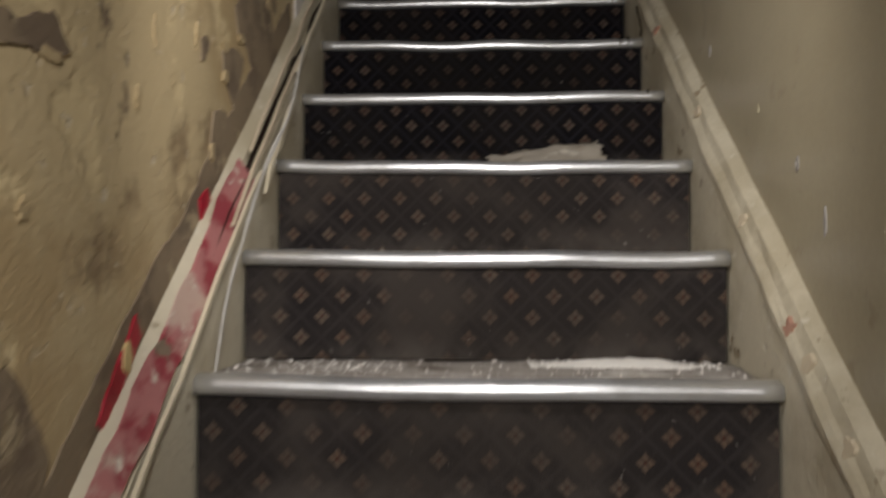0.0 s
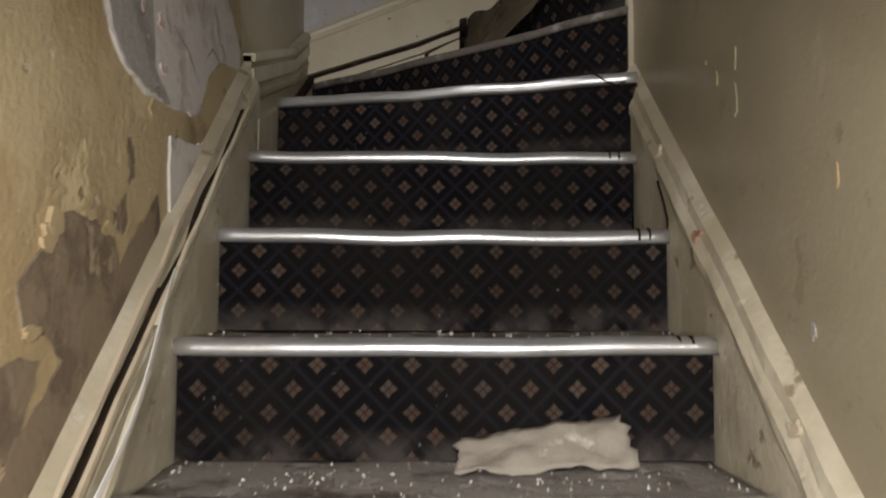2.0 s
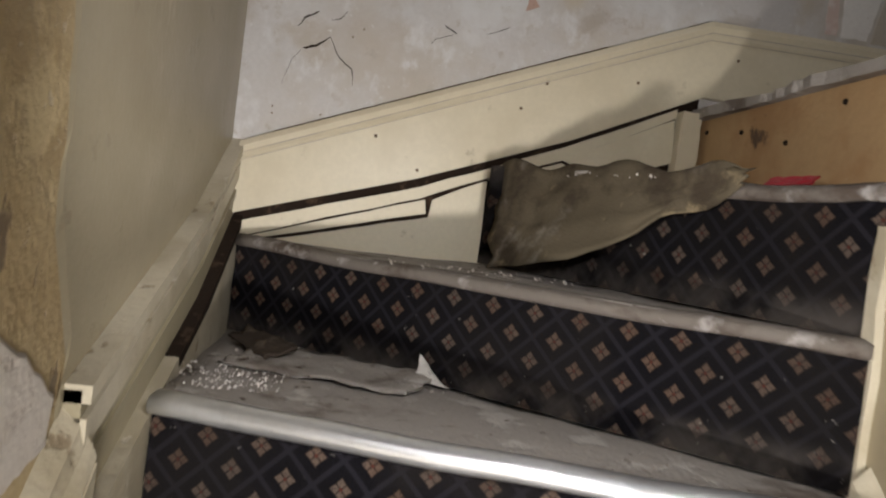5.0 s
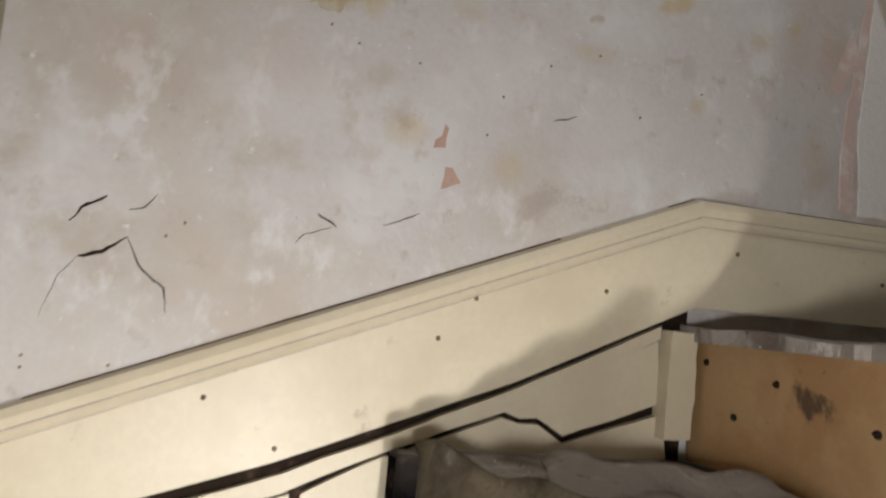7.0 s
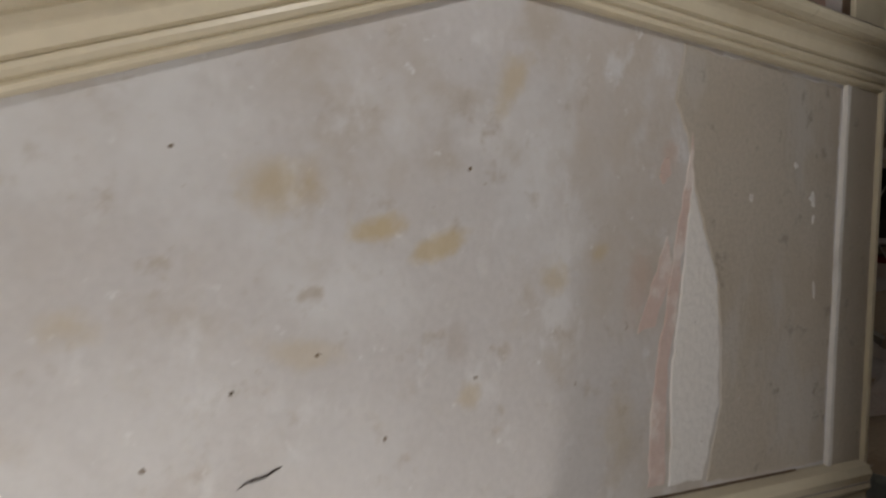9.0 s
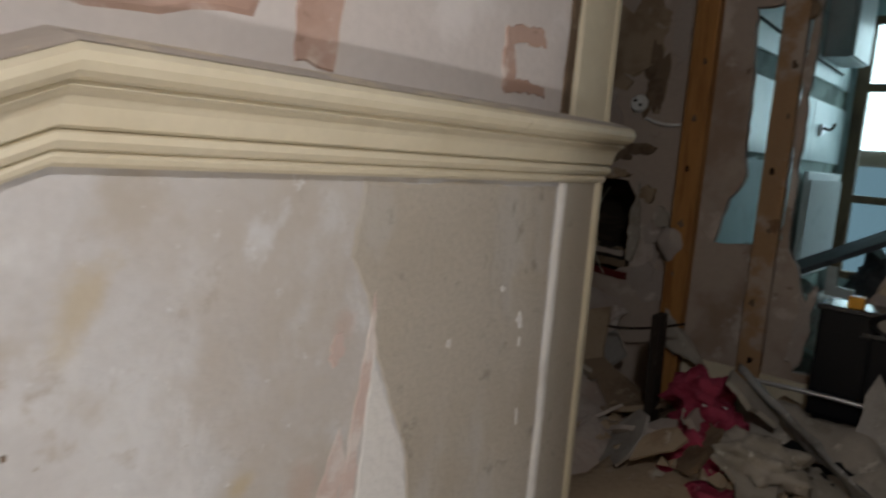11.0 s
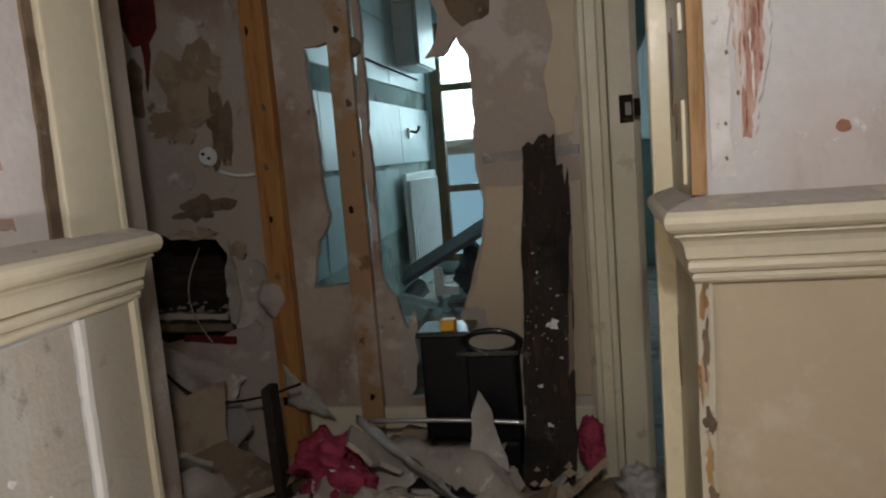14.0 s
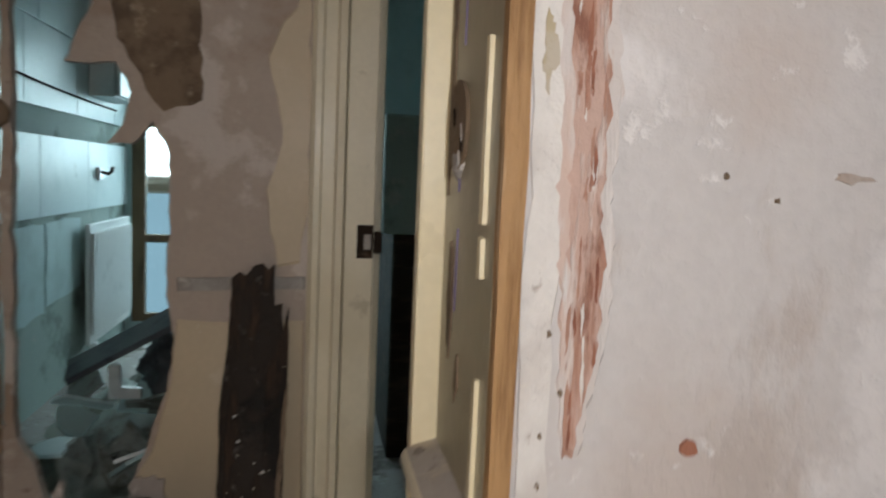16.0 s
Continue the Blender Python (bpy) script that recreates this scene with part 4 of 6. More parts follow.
edge_out = ragged([(0.935, 1.24), (0.935, 1.97), (1.02, 1.97), (1.05, 1.6), (1.02, 1.24)], 0.03, 0.010, 45)
part("torn_edge", sheet(edge_out, [], lambda x, y: (x, y, LAND + 0.008 + 0.008 * noise.noise((x * 9, y * 9, 1))), lambda x, y: (x, y, LAND - 0.012)), dusty_tread, landing, "ragged torn carpet edge")
structure("floor_beyond", box(XD, -0.2, ROOM - 0.2, 2.7, 3.6, ROOM), dusty_tread, "rubble-strewn floor beyond the opening", "floor")


def string_board(name, x_face, x_wall, y0, y1, over, mat, label, cap, seed):
    """A stair string: a sloping board on the wall with a moulded cap along its top."""
    ob = empty(name, label, "string", at=(x_wall, y0, line(y0)), kind="structure")
    body = [(y0, line(y0) - 0.30), (y1, line(y1) - 0.30), (y1, line(y1) + over), (y0, line(y0) + over)]
    part("board", prism(body, lambda y, z: (x_wall, y, z), lambda y, z: (x_face, y, z)), mat, ob)
    s = 1 if x_face > x_wall else -1
    prof = [(0, 0), (0.034, -0.004), (0.036, 0.010), (0.030, 0.020), (0.025, 0.026), (0.020, 0.044), (0, 0.060)]
    n = 60
    st = [(lambda p, q, y=y0 + (y1 - y0) * i / n: (x_wall + s * p * (cap + 0.16 * noise.noise((y * 13, seed, q * 30))), y, line(y) + over - 0.004 + q * 1.25 + 0.007 * noise.noise((y * 7, seed, 0)))) for i in range(n + 1)]
    part("cap_moulding", sweep(prof, st), mat, ob, "chipped moulding along the top of the string", smooth=False)
    return ob


west = string_board("string_west", -0.006, XW, -1.6, 1.20, 0.075, grimy_cream, "chipped grimy cream stair string on the peeling wall", 1.05, 2.0)
east = string_board("string_east", 0.846, XE, -1.6, 1.20, 0.075, grimy_cream, "grimy cream stair string with a scuffed cap", 0.95, 5.0)
for n, (y, o, m_) in enumerate(((-0.02, 0.098, 0), (-0.075, 0.105, 1), (0.16, 0.10, 1), (0.42, 0.11, 1), (0.74, 0.10, 0), (-0.18, 0.11, 1), (0.95, 0.105, 1))):
    o_ = ragged(blob(y, line(y) + o, 0.010, 0.011, n + 80, 14, 0.8), 0.006, 0.002, n)
    part("scuff", sheet(o_, [], lambda u, v: (XE - 0.0335 + 0.22 * max(0, v - line(u) - 0.085), u, v), lambda u, v: (XE - 0.02, u, v)), rust_soft if m_ == 0 else sliver_paint, east)
for n, (y0, y1, q0) in enumerate(((-0.35, 0.10, 0.022), (0.05, 0.62, 0.030), (0.50, 1.08, 0.024))):
    st = []
    for i in range(31):
        y = y0 + (y1 - y0) * i / 30
        w_ = 0.0016 * math.sin(math.pi * (i + 0.4) / 31) * (1 + 0.8 * noise.noise((y * 30, n, 1)))
        st.append(lambda p, q, y=y, w_=w_: (XW + p, y, line(y) + 0.071 + 1.25 * (q0 + 0.008 * noise.noise((y * 9, n, 7))) + q * w_))
    part("split", sweep([(0.020, -1), (0.0345, -1), (0.0335, 1), (0.020, 1)], st), dark_gap, west, "dark split along the cap")
# red undercoat and split slivers along the lower string
red_out = [(-0.55, line(-0.55) + 0.08), (0.27, line(0.27) + 0.085), (0.24, line(0.24) + 0.155), (0.0, line(0) + 0.14), (-0.55, line(-0.55) + 0.145)]
part("red_paint", sheet(ragged(red_out, 0.03, 0.007, 51), [], lambda y, z: (XW + 0.042 - 0.35 * max(0, z - line(y) - 0.085), y, z), lambda y, z: (XW + 0.02, y, z)), faded_red, west, "faded red paint on the string")
for n, (y0, y1, o0, o1, wide) in enumerate([(0.26, 0.80, 0.150, 0.165, 0.016), (0.15, 0.62, 0.100, 0.115, 0.012), (-0.30, 0.30, 0.060, 0.085, 0.012), (0.55, 1.05, 0.120, 0.130, 0.010), (0.30, 0.52, 0.04, 0.075, 0.022)]):
    r = random.Random(60 + n)
    low = [(y0 + (y1 - y0) * i / 8, line(y0 + (y1 - y0) * i / 8) + o0 + (o1 - o0) * i / 8 + r.uniform(-0.006, 0.006)) for i in range(9)]
    high = [(y, z + wide * r.uniform(0.5, 1.2) * (0.25 if i in (0, 8) else 1)) for i, (y, z) in enumerate(low)]
    off = 0.006 + 0.004 * n
    part("split_sliver", sheet(low + high[::-1], [], lambda y, z: (XW + 0.036 + off, y, z), lambda y, z: (XW + 0.030 + off, y, z)), sliver_paint if n < 2 else cream_paint, west, "split sliver of painted timber")
# a dangling strip of torn paper along the string
ribbon = bmesh.new()
rows_ = []
for i in range(31):
    f = i / 30
    y = 0.62 - 0.62 * f
    p = Vector((0.006 + 0.012 * math.sin(f * 7), y, line(y) + 0.135 - 0.26 * f ** 1.5 + 0.07 * f * f + 0.008 * math.sin(f * 17)))
    h = 0.0065 + 0.004 * noise.noise((f * 8, 1, 1))
    rows_.append([ribbon.verts.new(p + Vector((dx, 0, dz))) for dx, dz in ((0.001, h), (0.001, -h), (-0.001, -h), (-0.001, h))])
for r0, r1 in zip(rows_, rows_[1:]):
    for i in range(4):
        ribbon.faces.new((r0[i], r0[(i + 1) % 4], r1[(i + 1) % 4], r1[i]))
ribbon.faces.new(rows_[0]), ribbon.faces.new(rows_[-1][::-1])
thing("peeled_strip", ribbon, white_plaster, "thin pale strip peeled away from the string", "strip")

# the string runs on along the peeling wall to the corner, and a board fills the gap to the treads
turn = empty("string_corner", "grimy cream string rising to the corner of the winders", "string", at=(XW, 1.5, 2.6), kind="structure")


def west_line(y):
    return 2.520 + 0.36 * (y - 1.19) if y < 1.71 else 2.707 + 0.535 * (y - 1.71)


def band_on_west(name, low, high, x_in, x_out, mat, label=""):
    out = [(y, west_line(y) + low) for y in (1.19, 1.71, W)] + [(y, west_line(y) + high) for y in (W, 1.71, 1.19)]
    return part(name, prism(out, lambda y, z: (x_in, y, z), lambda y, z: (x_out, y, z)), mat, turn, label)


band_on_west("board", -0.150, 0.0, XW, XW + 0.020, khaki_cream)
band_on_west("upper_bead", -0.014, 0.006, XW, XW + 0.030, grimy_cream)
band_on_west("lower_bead", -0.066, -0.030, XW, XW + 0.027, grimy_cream)
band_on_west("middle_bead", -0.104, -0.090, XW, XW + 0.025, khaki_cream)
# solid strip, not an opening: the joint's shade is its dark colour
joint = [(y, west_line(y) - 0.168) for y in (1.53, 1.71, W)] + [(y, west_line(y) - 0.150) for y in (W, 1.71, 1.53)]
part("joint_shade_strip", prism(joint, lambda y, z: (XW, y, z), lambda y, z: (-0.003, y, z)), dark_gap, turn, "dark strip under the string, put in for the shade of its open joint")
filler = [(1.19, 2.28), (W, 2.45), (W, west_line(W) - 0.168), (1.71, west_line(1.71) - 0.168), (1.529, west_line(1.529) - 0.168), (1.524, west_line(1.524) - 0.150), (1.19, west_line(1.19) - 0.150)]
part("filler_board", prism(filler, lambda y, z: (XW, y, z), lambda y, z: (-0.004, y, z)), grimy_cream, turn, "grey dusty board between string and treads")

# bead at the end of the khaki wall
bead = ragged([(1.205, 2.36), (1.238, 2.38), (1.238, 2.80), (1.212, 2.80)], 0.03, 0.004, 61)
part("corner_bead", sheet(bead, [], lambda y, z: (XE - 0.012, y, z), lambda y, z: (XE, y, z)), grimy_cream, wall_east, "chipped cream corner bead")


# skirting string against the north wall: rises with the winders, then runs level
def north_line(x):
    return 2.862 + (3.246 - 2.862) * x / 0.952 if x < 0.952 else 3.246


skirt = empty("string_north", "cracked cream skirting string rising along the winders", "string", at=(0, W, 2.6), kind="structure")
SX = XW + 0.021
top_run = [(SX, north_line(SX)), (0.952, 3.246), (1.703, 3.246)]
low_run = [(1.703, 3.080), (0.952, 3.080), (0.67, 2.948), (0.345, 2.822), (SX, north_line(SX) - 0.148)]
part("board", prism(top_run + low_run, lambda x, z: (x, W, z), lambda x, z: (x, W - 0.020, z)), cream_paint, skirt)
prof = [(0, -0.040), (0.023, -0.040), (0.027, -0.034), (0.0245, -0.024), (0.029, -0.012), (0.022, 0.0), (0, 0.005)]
part("cap_moulding", sweep(prof, [(lambda p, q, x=x: (x, W - p, north_line(x) + q)) for x in (SX, 0.952, 1.703)]), cream_paint, skirt)
for n in range(14):
    r = random.Random(410 + n)
    x0 = r.uniform(0.0, 1.45)
    x1, h = min(x0 + r.uniform(0.06, 0.22), 0.95 if x0 < 0.95 else 1.68), r.uniform(0.001, 0.0022)
    if x1 - x0 > 0.03:
        part("grime_line", sweep([(0, 0.004), (0.004, 0.0046), (0.0025, 0.0048 + 0.6 * h), (0, 0.005 + h)], [(lambda p, q, x=x: (x, W - p, north_line(x) + q)) for x in (x0, x1)]), brown_stain, skirt)
for n, low in enumerate((-0.0245, -0.0395)):
    part("grime_line", sweep([(0.0246 if n == 0 else 0.0205, low), (0.0265 if n == 0 else 0.0222, low - 0.0005), (0.0263 if n == 0 else 0.0222, low - 0.0022), (0.0246 if n == 0 else 0.0205, low - 0.002)], [(lambda p, q, x=x: (x, W - p, north_line(x) + q)) for x in (SX, 0.952, 1.703)]), grey_dust, skirt)
# flat dark sheet on the wall puts shade into the gaps between boards
part("gap", prism([(SX, 2.55), (0.95, 2.62), (0.95, 3.085), (0.345, 2.83), (SX, 2.73)], lambda x, z: (x, W, z), lambda x, z: (x, W - 0.003, z)), dark_gap, skirt, "dark sheet behind the split boards, coloured as the shade in their gaps")
batten = ragged([(SX, 2.684), (0.36, 2.807), (0.66, 2.932), (0.90, 3.047), (0.90, 3.028), (0.66, 2.905), (0.50, 2.845), (0.36, 2.782), (SX, 2.652)], 0.05, 0.0015, 71)
part("batten", sheet(batten, [], lambda x, z: (x, W - 0.016, z), lambda x, z: (x, W - 0.003, z)), cream_paint, skirt, "thin cream batten under the gap")
boards = [
    [(SX, 2.648), (0.372, 2.782), (0.376, 2.752), (0.19, 2.700), (0.05, 2.664)],
    [(SX, 2.56), (0.05, 2.656), (0.19, 2.692), (0.381, 2.744), (0.386, 2.782), (0.49, 2.836), (0.51, 2.84), (0.53, 2.62), (0.2, 2.56)],
    [(0.515, 2.848), (0.64, 2.902), (0.70, 2.926), (0.895, 3.022), (0.905, 2.930), (0.752, 2.875), (0.712, 2.898), (0.683, 2.896), (0.660, 2.904)],
    [(0.535, 2.62), (0.52, 2.842), (0.655, 2.896), (0.683, 2.888), (0.712, 2.890), (0.752, 2.863), (0.910, 2.915), (0.93, 2.80), (0.7, 2.65)],
]
for n, b in enumerate(boards):
    part("broken_board", sheet(ragged(b, 0.03, 0.0016, 80 + n), [], lambda x, z: (x, W - 0.012 - 0.002 * (n % 2), z), lambda x, z: (x, W - 0.003, z)), cream_paint, skirt, "broken cream filler board")
for n, (x, z) in enumerate([(0.25, 2.90), (0.60, 3.06), (0.345, 2.84), (0.80, 3.09), (1.02, 3.17), (0.55, 3.0), (1.3, 3.15)]):
    nail = bmesh.new()
    bmesh.ops.create_uvsphere(nail, u_segments=8, v_segments=5, radius=0.0035, matrix=Matrix.Translation((x, W - 0.021, z)))
    part("nail", nail, brown_stain, skirt)

# ---------------------------------------------------------------- dado rail
DADO = [(0, -0.084), (0.008, -0.084), (0.012, -0.081), (0.0135, -0.077), (0.0105, -0.0725), (0.016, -0.071), (0.0195, -0.066), (0.0185, -0.061), (0.0145, -0.0585), (0.021, -0.056), (0.0225, -0.050), (0.0245, -0.043), (0.028, -0.037), (0.033, -0.033), (0.038, -0.031), (0.0365, -0.0275), (0.044, -0.026), (0.049, -0.022), (0.052, -0.016), (0.0515, -0.010), (0.047, -0.005), (0.030, 0.000), (0, 0.006)]
RAIL = 3.920


def dado_line(x):
    return RAIL if x > 0.955 else RAIL - (0.955 - x) * 0.415


rail = empty("dado_rail", "cream moulded dado rail on the landing wall", "rail", at=(1.2, W, RAIL), kind="structure")
part("moulding", sweep(DADO, [(lambda p, q, x=x: (x, W - p, dado_line(x) + q)) for x in (-0.04, 0.955, 1.2, 1.722)]), cream_paint, rail)
part("top_dust", sweep([(0, 0.0065), (0.030, 0.0007), (0.048, -0.0045), (0.046, -0.004), (0.029, -0.001), (0, 0.004)], [(lambda p, q, x=x: (x, W - p, dado_line(x) + q)) for x in (-0.04, 0.955, 1.2, 1.721)]), grey_dust, rail, "grey dust along the rail top")
rail2 = empty("dado_rail_opening", "cream moulded dado rail returning into the opening", "rail", at=(XO, 1.3, RAIL), kind="structure")
ends = [lambda p, q: (XO - p, 0.2, RAIL - 0.008 + q), lambda p, q: (XO - p, YO + p * 0.75, RAIL - 0.008 + q), lambda p, q: (XD - 0.02, YO + p * 0.75, RAIL - 0.008 + q)]
part("moulding", sweep(DADO, ends), cream_paint, rail2)
dust_ends = [lambda p, q: (XO - p, 0.2, RAIL - 0.008 + q), lambda p, q: (XO - p, YO + p * 0.75, RAIL - 0.008 + q), lambda p, q: (XD - 0.021, YO + p * 0.75, RAIL - 0.008 + q)]
part("top_dust", sweep([(0, 0.0065), (0.030, 0.0007), (0.046, -0.004), (0.029, -0.001), (0, 0.004)], dust_ends), grey_dust, rail2, "grey dust along the rail top")

# jambs of the opening
jn = empty("jamb_north", "cream timber jamb lining at the wall's end", "door frame", at=(1.70, W, LAND), kind="structure")
part("lining", box(1.620, W - 0.010, RAIL, 1.707, W + 0.001, 5.15), cream_paint, jn, bevel=0.003)
part("lining_lower", box(1.625, W - 0.005, LAND, 1.707, W + 0.001, RAIL - 0.08), dull_paint, jn, "lining painted over in grey", bevel=0.002)
part("end_board", box(1.7075, W - 0.012, LAND, 1.716, W + 0.12, 5.15), cream_paint, jn)
bare = ragged([(1.600, RAIL), (1.617, RAIL), (1.617, 4.7), (1.608, 4.7), (1.604, 4.2)], 0.02, 0.003, 91)
part("bare_joint", sheet(bare, [], lambda x, z: (x, W - 0.004, z), lambda x, z: (x, W + 0.001, z)), brown_stain, jn, "brown bare joint beside the lining")
seam = ragged([(1.612, LAND + 0.2), (1.621, LAND + 0.2), (1.623, RAIL - 0.085), (1.615, RAIL - 0.085)], 0.03, 0.002, 92)
part("filler_seam", sheet(seam, [], lambda x, z: (x, W - 0.008, z), lambda x, z: (x, W + 0.001, z)), white_plaster, jn, "raised white filler seam")

js = empty("jamb_south", "stripped timber jamb with cream edge and bare patches", "door frame", at=(1.80, YO, LAND), kind="structure")
part("edge_strip", box(XD - 0.020, YO, LAND, XD + 0.004, YO + 0.030, 5.15), cream_bright, js, "cream edge strip", bevel=0.003)
part("panel", box(XO + 0.008, YO, LAND, XD - 0.020, YO + 0.006, 5.15), khaki_cream, js, "dull cream lining panel", bevel=0.001)
for z0, z1, m_, l_ in ((RAIL, 5.15, jamb_timber, "bare orange timber corner strip"), (LAND, RAIL - 0.085, grimy_cream, "chipped painted corner strip")):
    strip = ragged([(YO - 0.010, z0), (YO + 0.006, z0), (YO + 0.006, z1), (YO - 0.010, z1)], 0.05, 0.0012, 93)
    part("corner_strip", sheet(strip, [], lambda y, z: (XO - 0.005, y, z), lambda y, z: (XO + 0.008, y, z)), m_, js, l_)
for n in range(17):
    r = random.Random(400 + n)
    z = LAND + 0.12 + n * 0.043
    chip = ragged(blob(YO - 0.002 + r.uniform(-0.003, 0.003), z, r.uniform(0.0025, 0.006), r.uniform(0.012, 0.034), n, 18, 0.9), 0.006, 0.0022, n)
    part("bare_chip", sheet(chip, [], lambda y, zz: (XO - 0.0060 - 0.0001 * n, y, zz), lambda y, zz: (XO, y, zz)), (brown_stain, jamb_timber)[n % 2], js)
for n, (x, z, rx_, rz_) in enumerate([(1.885, 4.06, 0.010, 0.05), (1.91, 4.30, 0.008, 0.12), (1.885, 4.36, 0.012, 0.035), (1.845, 4.0, 0.006, 0.02), (1.91, 3.70, 0.008, 0.05)]):
    flake("bare_patch", ragged(blob(x, z, rx_, rz_, n + 50, 22, 0.5), 0.01, 0.003, n), "reveal", brown_stain, js, 0.0075)
for n, z in enumerate((4.05, 4.15, 4.27)):
    pencil = [(1.865, z), (1.8665, z), (1.864, z + 0.07), (1.8625, z + 0.07)]
    part("pencil_line", sheet(pencil, [], lambda x, zz: (x, YO + 0.0072, zz), lambda x, zz: (x, YO + 0.005, zz)), pencil_blue, js)
for n, (z0, z1) in enumerate(((3.93, 4.02), (4.09, 4.12), (4.13, 4.26), (4.3, 4.42))):
    sl = ragged([(1.764, z0), (1.775, z0), (1.773, z1), (1.765, z1)], 0.02, 0.002, 95 + n)
    part("paint_remnant", sheet(sl, [], lambda x, zz: (x, YO + 0.0095, zz), lambda x, zz: (x, YO + 0.004, zz)), cream_bright, js)
ring = bmesh.new()
bmesh.ops.create_cone(ring, cap_ends=True, segments=32, radius1=0.038, radius2=0.036, depth=0.006, matrix=Matrix.Translation((1.872, YO + 0.0065, 4.205)) @ pose(0, 0, 0, 90, 0, 0))
escutcheon = part("lock_hole", ring, brown_stain, js, "round cut-out for a lock")
for n in range(10):
    r = random.Random(500 + n)
    a = r.uniform(0, 6.28)
    chip = bmesh.new()
    bmesh.ops.create_icosphere(chip, subdivisions=1, radius=r.uniform(0.006, 0.012), matrix=Matrix.Translation((1.872 + 0.02 * math.cos(a), YO + 0.006, 4.195 + 0.022 * math.sin(a))) @ Matrix.Diagonal((1, 0.5, 1.3, 1)))
    part("filler_lump", chip, [grey_render, white_plaster, dark_gap][n % 3], escutcheon)

# ---------------------------------------------------------------- loose things on the stair


def tube(points, radius, bm=None, sides=8):
    """A round wire through points."""
    bm = bm or bmesh.new()
    pts = [Vector(p) for p in points]
    rings = []
    for i, p in enumerate(pts):
        d = (pts[min(i + 1, len(pts) - 1)] - pts[max(i - 1, 0)]).normalized()
        s = d.cross(Vector((0.3, 0.2, 0.93))).normalized()
        t = d.cross(s)
        rings.append([bm.verts.new(p + radius * (s * math.cos(6.283 * k / sides) + t * math.sin(6.283 * k / sides))) for k in range(sides)])
    for r0, r1 in zip(rings, rings[1:]):
        for k in range(sides):
            bm.faces.new((r0[k], r0[(k + 1) % sides], r1[(k + 1) % sides], r1[k]))
    bm.faces.new(rings[0][::-1]), bm.faces.new(rings[-1])
    return bm


def bent(a, b, sag, n=16):
    a, b = Vector(a), Vector(b)
    return [a.lerp(b, i / n) + Vector(sag) * math.sin(math.pi * i / n) for i in range(n + 1)]


def crumpled(corners, nx, ny, amp, seed, thick=0.0015, curl=None):
    """A crumpled sheet over four corners, as a thin solid."""
    c = [Vector(p) for p in corners]
    nrm = (c[1] - c[0]).cross(c[3] - c[0]).normalized()
    bm, grid = bmesh.new(), []
    for i in range(nx + 1):
        col = []
        for j in range(ny + 1):
            f, g = i / nx, j / ny
            p = c[0].lerp(c[1], f).lerp(c[3].lerp(c[2], f), g)
            w = noise.noise((f * 4 + seed, g * 3, seed)) + 0.5 * noise.noise((f * 11, g * 9 + seed, seed))
            p = p + nrm * amp * w + (c[3] - c[0]) * 0.10 * noise.noise((f * 6, seed, g)) + (c[1] - c[0]) * 0.05 * noise.noise((seed, g * 6, f))
            if curl:
                p = curl(p, f, g)
            col.append(p)
        grid.append(col)
    front = [[bm.verts.new(p) for p in col] for col in grid]
    back = [[bm.verts.new(p - nrm * thick) for p in col] for col in grid]
    for i in range(nx):
        for j in range(ny):
            bm.faces.new((front[i][j], front[i + 1][j], front[i + 1][j + 1], front[i][j + 1]))
            bm.faces.new((back[i][j], back[i][j + 1], back[i + 1][j + 1], back[i + 1][j]))
    for i in range(nx):
        bm.faces.new((front[i][0], back[i][0], back[i + 1][0], front[i + 1][0]))
        bm.faces.new((front[i][ny], front[i + 1][ny], back[i + 1][ny], back[i][ny]))
    for j in range(ny):
        bm.faces.new((front[0][j], front[0][j + 1], back[0][j + 1], back[0][j]))
        bm.faces.new((front[nx][j], back[nx][j], back[nx][j + 1], front[nx][j + 1]))
    return bm


thing("crumpled_paper", crumpled(((0.43, 0.560, level(3) + 0.004), (0.70, 0.575, level(3) + 0.010), (0.69, 0.642, level(3) + 0.075), (0.44, 0.640, level(3) + 0.040)), 26, 8, 0.012, 3.0), paper_mat, "crumpled off-white wallpaper scrap lying on a tread", "paper", smooth=True)


def crumbs(name, spots, mat, label, seed, sizes=(0.0012, 0.0045)):
    """Loose crumbs of plaster strewn on treads: (x0, x1, y0, y1, z, count) each."""
    r = random.Random(seed)
    verts, faces = [], []
    for x0, x1, y0, y1, z, count in spots:
        for _ in range(count):
            s = r.uniform(*sizes) * r.uniform(0.5, 1.4)
            cx, cy, t = (min(x1, max(x0, r.gauss((x0 + x1) / 2, (x1 - x0) / 3.2))), min(y1, max(y0, r.gauss((y0 + y1) / 2, (y1 - y0) / 3)))) + (r.uniform(0, 6.28),)
            base = len(verts)
            for a in range(4):
                q = t + a * 1.57 + r.uniform(-0.4, 0.4)
                verts.append((cx + s * math.cos(q) * r.uniform(0.6, 1.3), cy + s * math.sin(q) * r.uniform(0.6, 1.3), z - 0.002))
            verts.append((cx + r.uniform(-0.3, 0.3) * s, cy, z + s * r.uniform(0.3, 0.9)))
            faces += [(base + a, base + (a + 1) % 4, base + 4) for a in range(4)] + [(base + 3, base + 2, base + 1, base)]
    me = bpy.data.meshes.new(name)
    me.from_pydata(verts, [], faces)
    me.materials.append(mat)
    return tagged(new(name, me), label, "rubble", "", "stuff")


